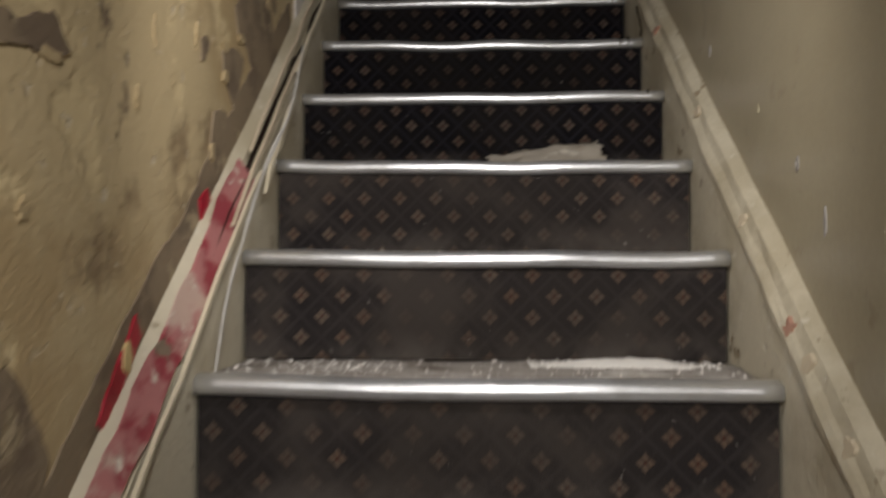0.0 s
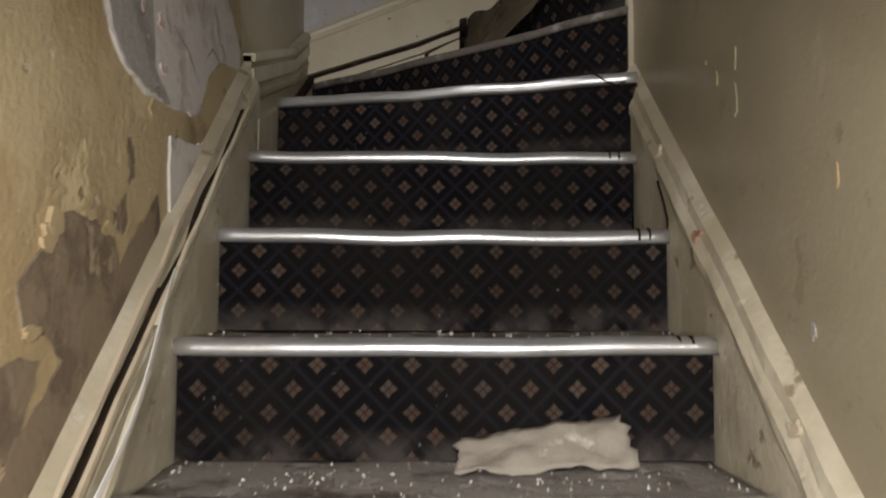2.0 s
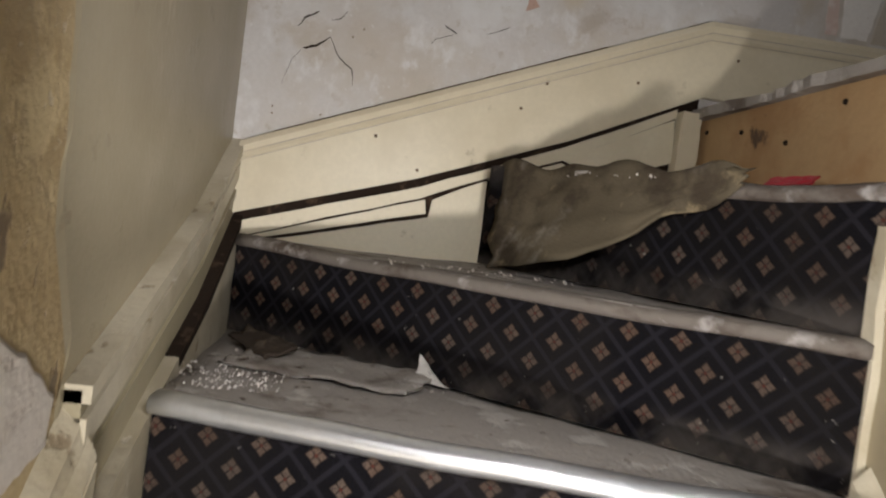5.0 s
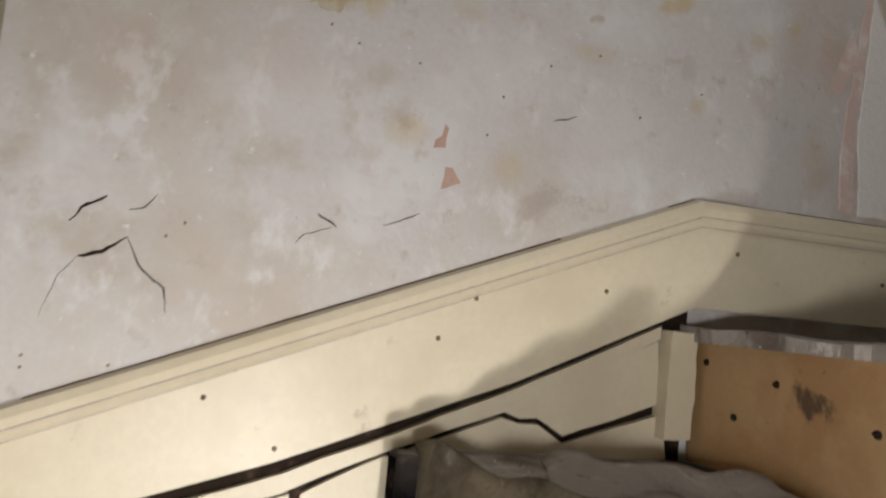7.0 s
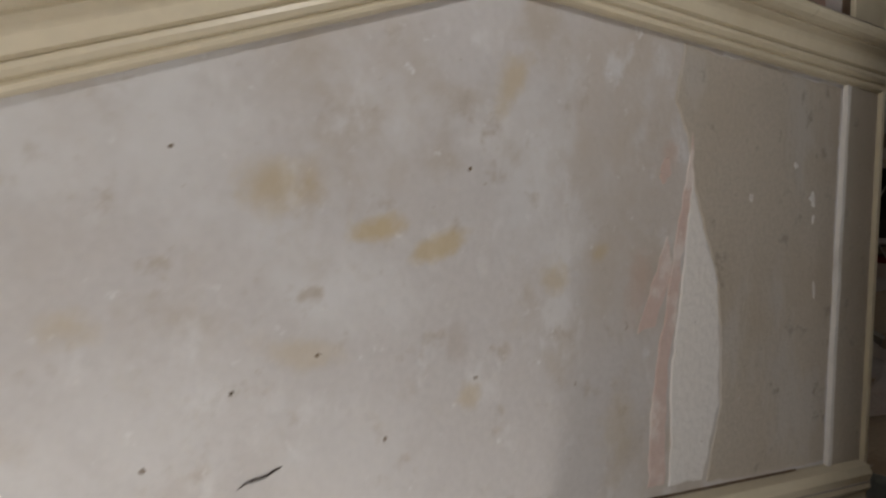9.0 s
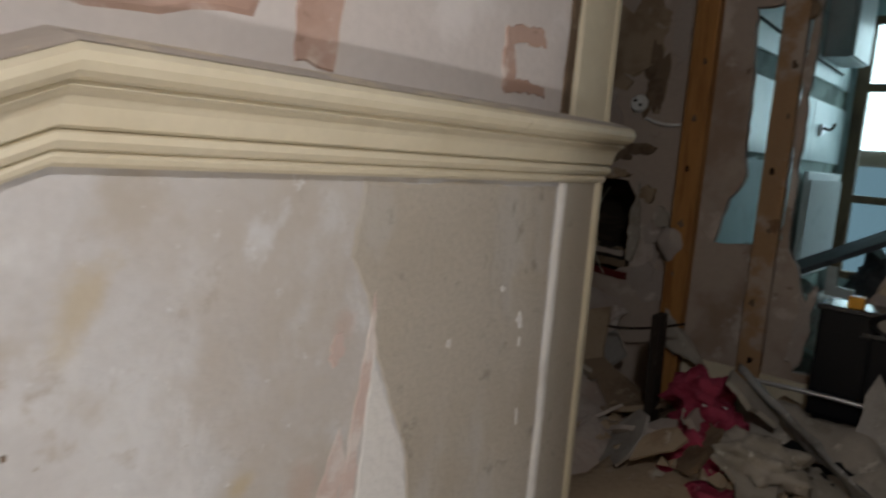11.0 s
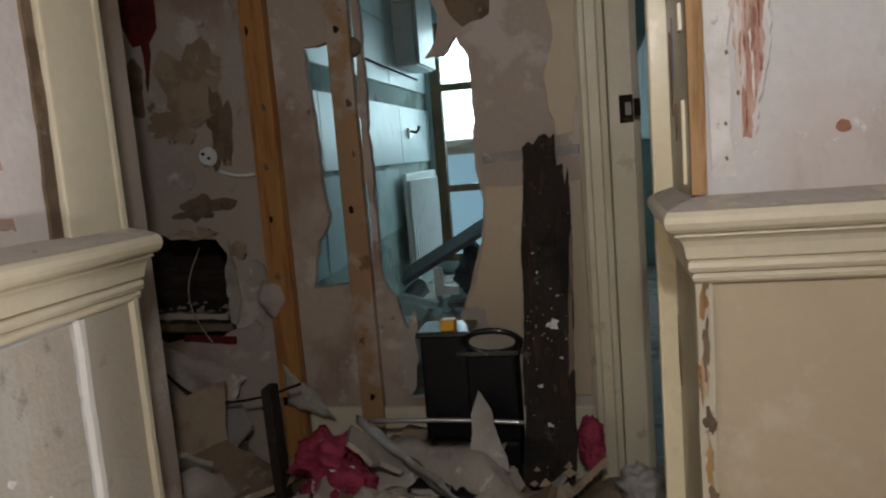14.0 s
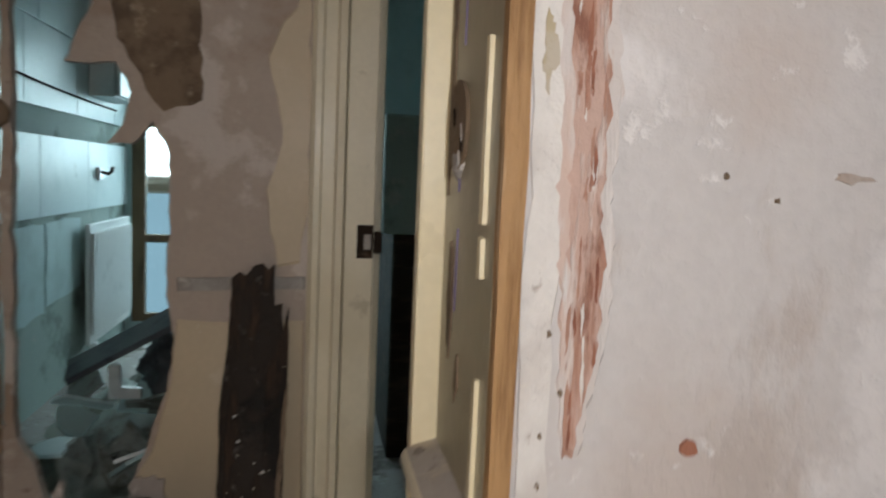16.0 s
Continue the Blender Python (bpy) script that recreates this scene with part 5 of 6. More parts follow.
spots = [(0.02, 0.82, GOING * (k - 1) + 0.02, GOING * k - 0.01, level(k), 130 if k < 4 else 70) for k in range(-2, 7)]
spots += [(0.05, 0.6, 1.55, 1.80, level(7), 120), (0.3, 0.8, 1.62, 1.75, level(8), 80), (0.6, 0.9, 1.5, 1.9, level(9), 120)]
crumbs("plaster_crumbs", spots, rough_plaster, "small pale plaster crumbs strewn over the treads", 5, (0.0010, 0.0034))
crumbs("plaster_dust", [(0.50, 0.80, 0.13, 0.215, level(1) + 0.001, 700), (0.55, 0.83, -0.20, -0.03, level(0) + 0.001, 900), (0.05, 0.35, -0.20, -0.05, level(0) + 0.001, 250), (0.02, 0.25, 0.05, 0.2, level(1), 120), (0.60, 0.82, 0.90, 1.08, level(5), 160), (0.0, 0.15, 1.45, 1.6, level(7), 200)], white_plaster, "heaps of fallen white plaster dust on the treads", 6, (0.0010, 0.0032))


def heap(name, cx, cy, z, rx_, ry_, high, mat, label, category, seed, n=26):
    """A low uneven heap."""
    bm = bmesh.new()
    top = [[None] * (n + 1) for _ in range(9)]
    for i in range(9):
        for j in range(n):
            a, f = 2 * math.pi * j / n, i / 8
            k = f * (1 + 0.35 * noise.noise((math.cos(a) * 1.5, math.sin(a) * 1.5, seed)))
            x, y = cx + rx_ * k * math.cos(a), cy + ry_ * k * math.sin(a)
            h = high * (1 - f * f) * (0.75 + 0.6 * noise.noise((x * 22, y * 22, seed))) + 0.004 * noise.noise((x * 80, y * 80, seed)) * (1 - f)
            top[i][j] = bm.verts.new((x, y, z + max(h, 0) - 0.003 * f))
    for i in range(8):
        for j in range(n):
            q = (j + 1) % n
            if i == 0:
                bm.faces.new((top[0][0], top[1][j], top[1][q]))
            else:
                bm.faces.new((top[i][j], top[i + 1][j], top[i + 1][q], top[i][q]))
    bmesh.ops.delete(bm, geom=[v for v in bm.verts if not v.link_faces], context="VERTS")
    return thing(name, bm, mat, label, category, smooth=True)


heap("plaster_heap", 0.66, 0.175, level(1), 0.15, 0.035, 0.014, white_plaster, "low heap of white plaster on a tread", "rubble", 1.0)
heap("plaster_heap", 0.72, -0.10, level(0), 0.17, 0.07, 0.016, white_plaster, "low heap of white plaster on a tread", "rubble", 2.0)
heap("plaster_heap", 0.64, 0.08, level(1), 0.06, 0.03, 0.008, grey_render, "thin cake of grey plaster on a tread", "rubble", 4.0)


# torn carpet hanging from the upper winder, its brown backing outwards
def flap_curl(p, f, g):
    drop = 1 - f * 0.92
    out = Vector((-0.25, -0.968, 0))
    return Vector((p.x, p.y, p.z - 0.030 * math.sin(math.pi * f) * (1 - g))) + out * (0.038 + 0.115 * (1 - g) ** 1.3 * drop + 0.02 * math.sin(f * 5) * (1 - g))


a9, b9 = Vector((*edges[9][0], 0)), Vector((*edges[9][1], 0))
p0, p1 = a9.lerp(b9, 0.06), a9.lerp(b9, 0.74)
z9 = level(9)
flap = thing("carpet_flap", crumpled(((p0.x, p0.y, z9 - 0.188), (p1.x, p1.y, z9 - 0.004), (p1.x, p1.y, z9 + 0.014), (p0.x, p0.y, z9 + 0.022)), 28, 12, 0.010, 7.0, 0.004, flap_curl), carpet_back, "torn carpet flap hanging down with its brown backing showing", "carpet", smooth=True)
curl = bmesh.new()
lay = curl.loops.layers.uv.new("UVMap")
cols = []
for i in range(9):
    f = i / 8
    q = p0 + Vector((-0.012, -0.035, 0)) + Vector((-0.05, -0.01, 0)) * math.sin(f * 2.2) + Vector((0.04, -0.02, 0)) * f
    cols.append([(curl.verts.new((q.x, q.y - 0.02 * f, z9 + 0.005 - 0.165 * j / 6 + 0.01 * f)), 0.05 * f, 0.17 * j / 6) for j in range(7)])
for i in range(8):
    for j in range(6):
        quad = (cols[i][j], cols[i + 1][j], cols[i + 1][j + 1], cols[i][j + 1])
        fc = curl.faces.new([v[0] for v in quad])
        for loop, v in zip(fc.loops, quad):
            loop[lay].uv = (v[1], v[2])
bmesh.ops.solidify(curl, geom=curl.faces[:], thickness=0.004)
part("curled_edge", curl, carpet, flap, "patterned face of the curled edge")

# torn pieces of carpet on the lower winder tread
thing("carpet_scrap", crumpled(((0.02, 1.80, level(7) + 0.012), (0.11, 1.62, level(7) + 0.012), (0.16, 1.65, level(7) + 0.030), (0.06, 1.83, level(7) + 0.026)), 16, 6, 0.010, 9.0, 0.006), dark_scrap, "dark curled carpet scrap on a winder tread", "carpet", smooth=True)
thing("carpet_scrap", crumpled(((0.10, 1.84, level(7) + 0.010), (0.31, 1.70, level(7) + 0.010), (0.33, 1.72, level(7) + 0.030), (0.12, 1.865, level(7) + 0.035)), 18, 6, 0.008, 10.0, 0.006), carpet_back, "brown curled carpet scrap on a winder tread", "carpet", smooth=True)
thing("carpet_scrap", crumpled(((0.04, 1.60, level(7) + 0.005), (0.34, 1.50, level(7) + 0.005), (0.40, 1.62, level(7) + 0.012), (0.10, 1.74, level(7) + 0.014)), 18, 10, 0.008, 11.0, 0.004), dusty_tread, "grey dusty carpet scrap lying on a winder tread", "carpet", smooth=True)
thing("plaster_shard", crumpled(((0.36, 1.60, level(7) + 0.006), (0.41, 1.55, level(7) + 0.006), (0.385, 1.60, level(7) + 0.02), (0.365, 1.625, level(7) + 0.045)), 6, 6, 0.006, 12.0, 0.003), white_plaster, "white plaster shard on a winder tread", "rubble")
thing("carpet_scrap", crumpled(((0.60, 1.66, level(9) + 0.006), (0.92, 1.50, level(9) + 0.006), (0.94, 1.80, level(9) + 0.014), (0.70, 1.90, level(9) + 0.012)), 18, 12, 0.016, 13.0, 0.004), dusty_tread, "crumpled dusty carpet on the upper winder", "carpet", smooth=True)
thing("red_scrap", crumpled(((0.87, 1.52, level(9) + 0.012), (0.885, 1.42, level(9) + 0.012), (0.90, 1.42, level(9) + 0.026), (0.885, 1.52, level(9) + 0.026)), 8, 4, 0.004, 14.0, 0.003), red_paint, "scrap of red cloth on the upper winder", "scrap")

leaf_out = [(0.0, 0.0), (0.012, 0.010), (0.030, 0.012), (0.024, 0.020), (0.034, 0.034), (0.018, 0.030), (0.010, 0.042), (0.004, 0.028), (-0.010, 0.030), (-0.004, 0.014)]
lm = pose(0.63, 1.43, level(7) + 0.006, 12, -8, 30)
thing("fallen_leaf", sheet(leaf_out, [], lambda x, y: lm @ Vector((x, y, 0.0012)), lambda x, y: lm @ Vector((x, y, 0))), leaf_mat, "dry yellow leaf lying on a winder tread", "leaf")
thing("loose_wire", tube([(0.76, 1.150, level(7) + 0.004), (0.775, 1.138, level(7) - 0.008), (0.79, 1.130, level(7) - 0.022), (0.81, 1.128, level(7) - 0.030), (0.84, 1.13, level(7) - 0.020)], 0.0022), dark_gap, "short black wire over a nosing end", "wire", smooth=True)
thing("loose_wire", tube([(0.838, 0.92, level(5) + 0.10), (0.842, 0.90, level(5) + 0.06), (0.840, 0.87, level(5) + 0.02), (0.836, 0.86, level(5) + 0.003)], 0.0022), dark_gap, "short black wire down the string", "wire", smooth=True)

# ---------------------------------------------------------------- beyond the opening
holes = [
    ragged([(2.62, 3.85), (2.42, 3.83), (2.33, 3.825), (2.30, 3.79), (2.298, 3.60), (2.34, 3.585), (2.62, 3.56)], 0.02, 0.008, 1),
    ragged([(2.052, 4.246), (1.995, 4.25), (1.93, 4.45), (1.93, 3.72), (2.0, 3.70), (2.08, 3.70), (2.065, 3.80), (2.028, 3.86), (2.045, 4.05)], 0.02, 0.005, 2),
    ragged([(1.915, 4.75), (1.80, 4.72), (1.79, 4.42), (1.835, 4.32), (1.76, 4.33), (1.735, 4.28), (1.745, 4.23), (1.772, 4.195), (1.735, 4.195), (1.699, 4.238), (1.678, 4.185), (1.670, 4.05), (1.676, 3.95), (1.668, 3.85), (1.672, 3.78), (1.70, 3.70), (1.74, 3.62), (1.72, 3.55), (1.80, 3.42), (1.87, 3.42), (1.862, 3.55), (1.885, 3.66), (1.915, 3.70)], 0.018, 0.005, 3),
]
outer = [(1.446, ROOM), (1.446, 5.2), (3.6, 5.2), (3.6, ROOM)]
partition = structure("wall_partition", sheet(outer, holes, lambda y, z: (XP, y, z), lambda y, z: (XP + 0.022, y, z)), room_wall, "stained plasterboard partition broken through in ragged holes", "wall")
structure("wall_partition_south", box(XP, -0.2, ROOM, XP + 0.1, 0.50, 5.2), room_wall, "stained plaster partition", "wall")
structure("wall_beyond_north", box(XO + 0.14, 3.6, ROOM, XP, 3.7, 5.2), room_wall, "stained plaster wall", "wall")
structure("wall_beyond_south", box(XD, -0.3, ROOM, XP + 0.1, -0.2, 5.2), room_wall, "stained plaster wall", "wall")
structure("wall_beyond_west", box(1.703, W + 0.12, ROOM, XD, 3.6, 5.2), room_wall, "stained plaster wall", "wall")
structure("ceiling_beyond", box(XO + 0.01, -0.3, 5.2, 6.0, 3.7, 5.3), room_wall, "stained plaster ceiling", "ceiling")
flake("lower_paint", ragged([(1.448, ROOM + 0.2), (1.448, 3.908), (1.664, 3.906), (1.668, 3.80), (1.70, 3.68), (1.73, 3.62), (1.715, 3.52), (1.68, ROOM + 0.2)], 0.03, 0.003, 101), "partition", tan_wall, partition, 0.003, "tan paint below the old rail line")
flake("rail_ghost", ragged([(1.45, 3.962), (1.664, 3.955), (1.664, 3.976), (1.45, 3.985)], 0.03, 0.003, 102), "partition", grey_render, partition, 0.006, "pale ridge where a rail was")
flake("stripped_band", ragged([(1.674, 4.25), (1.62, 4.28), (1.63, 4.45), (1.60, 4.7), (1.76, 4.7), (1.77, 4.45), (1.735, 4.33), (1.70, 4.26)], 0.02, 0.008, 103), "partition", brown_stain, partition, 0.002, "brown stripped paper above the hole")
flake("pale_patch", ragged([(1.448, 4.0), (1.49, 4.0), (1.52, 4.12), (1.49, 4.2), (1.52, 4.35), (1.448, 4.5)], 0.03, 0.008, 104), "partition", tan_wall, partition, 0.0022)
flake("red_paper", ragged([(2.56, 4.50), (2.40, 4.50), (2.405, 4.33), (2.43, 4.30), (2.448, 4.185), (2.455, 4.30), (2.478, 4.295), (2.51, 4.36), (2.56, 4.44)], 0.02, 0.005, 105), "partition", dark_red, partition, 0.003, "torn dark red wallpaper")
for n, (u, v, ru, rv, m_) in enumerate([(2.33, 4.20, 0.08, 0.10, 2), (2.28, 4.08, 0.03, 0.08, 1), (2.44, 4.0, 0.06, 0.05, 0), (2.22, 4.25, 0.02, 0.13, 0), (2.36, 3.90, 0.07, 0.03, 1), (2.24, 3.56, 0.06, 0.045, 0), (2.23, 3.70, 0.025, 0.06, 0), (2.17, 3.66, 0.025, 0.03, 0), (1.86, 3.55, 0.02, 0.09, 0), (1.71, 3.58, 0.03, 0.05, 0), (2.40, 4.10, 0.08, 0.03, 2), (2.5, 4.2, 0.04, 0.06, 1)]):
    flake("torn_paper", ragged(blob(u, v, ru, rv, n + 60, 26, 0.8), 0.012, 0.005, n), "partition", [room_light, brown_stain, room_tan][m_], partition, 0.0024 + 0.0006 * n)

rose_disc = empty("ceiling_rose", "white plastic cable rose screwed to the partition", "fitting", at=(XP, 2.315, 4.02))
disc = bmesh.new()
bmesh.ops.create_cone(disc, cap_ends=True, segments=28, radius1=0.024, radius2=0.018, depth=0.012, matrix=Matrix.Translation((XP - 0.012, 2.315, 4.022)) @ pose(0, 0, 0, 0, -90, 0))
part("plate", disc, white_plastic, rose_disc, bevel=0.0015)
for dy, dz in ((0.006, 0.007), (-0.008, -0.004)):
    screw = bmesh.new()
    bmesh.ops.create_cone(screw, cap_ends=True, segments=10, radius1=0.004, radius2=0.003, depth=0.004, matrix=Matrix.Translation((XP - 0.020, 2.315 + dy, 4.022 + dz)) @ pose(0, 0, 0, 0, -90, 0))
    part("screw", screw, dark_gap, rose_disc)


thing("cable", tube(bent((XP - 0.008, 2.29, 3.985), (XP - 0.008, 2.20, 3.972), (0, 0.0, -0.006)), 0.004), white_plastic, "short white cable clipped to the partition", "cable", smooth=True)
thing("cable", tube(bent((XP - 0.01, 2.57, 3.60), (2.36, 2.06, 3.52), (-0.03, 0.02, -0.09)), 0.003), dark_gap, "loose black cable drooping before the partition", "cable", smooth=True)
thing("cable", tube(bent((XP + 0.05, 2.40, 3.80), (XP - 0.01, 2.36, 3.57), (-0.02, 0.035, 0)), 0.0016), paper_mat, "thin pale cable in the dark hole", "cable", smooth=True)

# boards added behind the left hole to block bathroom light, coloured near-black as shade
cavity = empty("hole_blackout", "added near-black boards keeping light out of the broken hole", "cupboard", at=(2.7, 2.6, ROOM), kind="structure")
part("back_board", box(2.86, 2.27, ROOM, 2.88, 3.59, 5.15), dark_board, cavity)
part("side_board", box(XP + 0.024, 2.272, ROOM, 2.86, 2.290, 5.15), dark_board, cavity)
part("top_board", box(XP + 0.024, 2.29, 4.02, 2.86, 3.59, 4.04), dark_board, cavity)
part("shelf", box(XP + 0.024, 2.292, 3.60, 2.86, 3.59, 3.62), rotten_wood, cavity, bevel=0.002)
crumbs("hole_rubble", [(XP + 0.03, 2.80, 2.30, 2.60, 3.622, 70)], room_tan, "plaster bits lying in the dark hole", 21, (0.004, 0.014))

for n, (y0, y1, z, tall, x) in enumerate(((2.31, 2.60, 3.592, 0.020, 0.004), (2.33, 2.60, 3.622, 0.014, 0.016), (2.30, 2.44, 3.566, 0.018, -0.006))):
    lath = ragged([(y0, z), (y1, z + 0.006), (y1, z + 0.006 + tall), (y0, z + tall)], 0.02, 0.003, 450 + n)
    part("lath", sheet(lath, [], lambda y, zz: (XP + x, y, zz), lambda y, zz: (XP + x + 0.010, y, zz)), [brown_stain, room_light, dark_red][n], partition, "split lath in the broken hole")
for n, (y, z, ry_, rz_) in enumerate(((2.292, 3.70, 0.016, 0.085), (2.268, 3.80, 0.022, 0.024), (2.245, 3.585, 0.030, 0.030), (2.215, 3.735, 0.018, 0.030), (2.36, 3.842, 0.05, 0.012))):
    flake("torn_paper", ragged(blob(y, z, ry_, rz_, n + 160, 26, 0.7), 0.008, 0.004, n), "partition", [paper_mat, room_tan, room_light][n % 3], partition, 0.010 + 0.001 * n)

# studs
for n, (x0, x1, y0, y1, m_, l_) in enumerate(((XP - 0.040, XP - 0.006, 2.125, 2.182, raw_timber, "bare orange timber stud before the torn partition"), (XP - 0.030, XP - 0.004, 1.932, 1.985, stud_pale, "plaster-smeared timber stud beside the hole"))):
    st_ = empty("wall_stud", l_, "stud", "studs of the partition", at=(x1, (y0 + y1) / 2, ROOM))
    part("post", box(x0, y0, ROOM, x1, y1, 5.15), m_, st_, bevel=0.003)
    r = random.Random(900 + n)
    for i in range(7):
        y, z = r.uniform(y0 + 0.01, y1 - 0.01), 3.45 + 0.14 * i + r.uniform(-0.04, 0.04)
        o = blob(y, z, r.uniform(0.003, 0.008), r.uniform(0.004, 0.012), i, 12, 0.7)
        part("knot" if i % 3 else "nail_head", sheet(o, [], lambda u, v: (x0 - 0.001, u, v), lambda u, v: (x0 + 0.001, u, v)), brown_stain if i % 3 else dark_gap, st_)
knot = bmesh.new()
bmesh.ops.create_icosphere(knot, subdivisions=2, radius=0.024, matrix=Matrix.Translation((XP - 0.01, 1.935, 4.235)) @ Matrix.Diagonal((0.5, 1, 1, 1)))
thing("plaster_lump", knot, brown_stain, "lump of plaster stuck on the stud", "rubble", smooth=True)
lump = bmesh.new()
bmesh.ops.create_icosphere(lump, subdivisions=3, radius=0.045, matrix=Matrix.Translation((XP - 0.035, 2.178, 3.68)) @ Matrix.Diagonal((0.5, 0.7, 1, 1)))
for v in lump.verts:
    v.co += 0.012 * Vector(noise.noise_vector(v.co * 30))
thing("plaster_lump", lump, room_light, "grey plaster clinging to the orange stud", "rubble", smooth=True)

# door frame in the partition
frame_ob = empty("door_frame", "cream door frame with a lock keep in the partition", "door frame", at=(XP, 1.39, ROOM), kind="structure")
arch = [(1.446, 0), (1.446, 0.012), (1.438, 0.020), (1.428, 0.020), (1.424, 0.014), (1.404, 0.014), (1.400, 0.022), (1.388, 0.024), (1.384, 0)]
part("architrave", prism(arch, lambda y, d: (XP + 0.004 - d, y, ROOM), lambda y, d: (XP + 0.004 - d, y, 5.15)), cream_paint, frame_ob)
jamb = part("jamb", box(XP - 0.006, 1.332, ROOM, XP + 0.10, 1.384, 5.15), cream_paint, frame_ob, bevel=0.003)
part("stop", box(XP + 0.03, 1.318, ROOM, XP + 0.06, 1.332, 5.15), cream_paint, frame_ob, bevel=0.002)
keep = part("lock_keep", box(XP - 0.0095, 1.334, 4.018, XP - 0.006, 1.362, 4.076), dark_gap, frame_ob, "black iron lock keep", bevel=0.001)
part("keep_slot", box(XP - 0.011, 1.338, 4.034, XP - 0.0095, 1.350, 4.060), grey_render, keep)
part("keep_lip", box(XP - 0.026, 1.320, 4.030, XP - 0.006, 1.333, 4.066), dark_gap, keep, bevel=0.002)
thing("skirting_board", box(XP - 0.018, 1.446, ROOM, XP - 0.005, 2.12, 3.405), cream_paint, "grubby cream skirting board along the partition", "skirting", bevel=0.005)

# leaning plank with a burnt, broken top
plank = bmesh.new()
top = [(0.0, 0.74), (0.012, 0.752), (0.022, 0.745), (0.034, 0.762), (0.048, 0.766), (0.058, 0.756), (0.066, 0.764), (0.072, 0.70), (0.084, 0.705), (0.088, 0.66), (0.096, 0.70), (0.101, 0.60), (0.104, 0.30), (0.108, 0.29), (0.105, 0.0)]
side = [(0.0, 0.0), (-0.004, 0.1), (0.003, 0.2), (-0.003, 0.3), (0.002, 0.42), (-0.005, 0.55), (0.002, 0.64)]
out = ragged(side + top, 0.014, 0.0022, 111)
lean = Matrix.Translation((2.39, 1.600, ROOM - 0.01)) @ pose(0, 0, 0, 0, 8.5, 0) @ pose(0, 0, 0, 2.4, 0, 0)
sheet(out, [], lambda u, v: lean @ Vector((0, -u, v * 1.06)), lambda u, v: lean @ Vector((0.035, -u * 0.98 - 0.001, v * 1.055)), plank)
leaning = thing("leaning_plank", plank, rotten_wood, "dark rotten plank with a burnt broken top", "plank")
for n, (u, v, s) in enumerate([(0.06, 0.41, 1.0), (0.035, 0.28, 0.4), (0.055, 0.20, 0.45), (0.03, 0.52, 0.25), (0.07, 0.47, 0.3), (0.02, 0.56, 0.2), (0.08, 0.34, 0.3)]):
    sp = ragged(blob(u, v, 0.013 * s, 0.009 * s, n + 5, 16, 1.0), 0.006, 0.002, n)
    part("plaster_splash", sheet(sp, [], lambda a, b: lean @ Vector((-0.002, -a, b)), lambda a, b: lean @ Vector((0.002, -a, b))), white_plaster, leaning)

for n in range(30):
    r = random.Random(620 + n)
    v = r.gauss(0.40, 0.025) if n < 20 else r.uniform(0.10, 0.70)
    sp = blob(r.uniform(0.008, 0.095), v, r.uniform(0.0008, 0.0026), r.uniform(0.0008, 0.0022), n + 5, 7, 0.9)
    part("plaster_speck", sheet(sp, [], lambda a, b: lean @ Vector((-0.0022, -a, b)), lambda a, b: lean @ Vector((0.002, -a, b))), grey_dust if n % 4 else grey_render, leaning)
for n, (u, v0, v1, wide) in enumerate(((0.100, 0.30, 0.62, 0.010), (0.104, 0.08, 0.30, 0.008), (0.006, 0.35, 0.60, 0.006))):
    sl = ragged([(u - wide / 2, v0), (u + wide / 2, v0 + 0.02), (u + wide / 3, v1), (u - wide / 3, v1 - 0.03)], 0.012, 0.002, 640 + n)
    part("splinter", sheet(sl, [], lambda a, b: lean @ Vector((-0.006, -a, b)), lambda a, b: lean @ Vector((0.004, -a, b))), brown_stain if n == 0 else rotten_wood, leaning, "split splinter along the edge")

# black plastic case with a round handle and a yellow latch
case = empty("black_case", "black plastic case with round carrying ring and yellow tab", "case", at=(2.42, 1.70, ROOM))
body = bmesh.new()
for (y0, y1, z0, z1, x0) in ((1.70, 1.80, 3.38, 3.612, 2.40), (1.60, 1.72, 3.37, 3.575, 2.41)):
    box(x0, y0, z0, 2.50, y1, z1, body)
part("body", body, black_plastic, case, bevel=0.008)
part("lid_edge", box(2.394, 1.690, 3.603, 2.505, 1.806, 3.616), black_gloss, case, bevel=0.004)
part("front_lip", box(2.398, 1.592, 3.560, 2.51, 1.722, 3.572), black_gloss, case, bevel=0.003)
ringm = bmesh.new()
rings = []
for i in range(36):
    a = 6.2832 * i / 36
    c0 = Vector((2.40 - 0.012 * math.sin(a), 1.645 + 0.056 * math.cos(a), 3.592 + 0.026 * math.sin(a)))
    rad = Vector((-0.2 * math.sin(a), math.cos(a), math.sin(a) * 0.6)).normalized()
    rings.append([ringm.verts.new(c0 + 0.008 * (rad * math.cos(t) + Vector((1, 0, 0)) * math.sin(t))) for t in (0, 0.8, 1.57, 2.36, 3.14, 3.93, 4.71, 5.5)])
for i in range(36):
    r0, r1 = rings[i], rings[(i + 1) % 36]
    for k in range(8):
        ringm.faces.new((r0[k], r0[(k + 1) % 8], r1[(k + 1) % 8], r1[k]))
part("carrying_ring", ringm, black_gloss, case, smooth=True)
# added pale disc, in place of the tan wall showing through the ring
pad = bmesh.new()
disc = [[pad.verts.new((x - 0.010 * math.sin(6.2832 * i / 32), 1.645 + 0.050 * math.cos(6.2832 * i / 32), 3.592 + 0.021 * math.sin(6.2832 * i / 32))) for i in range(32)] for x in (2.400, 2.404)]
pad.faces.new(disc[0])
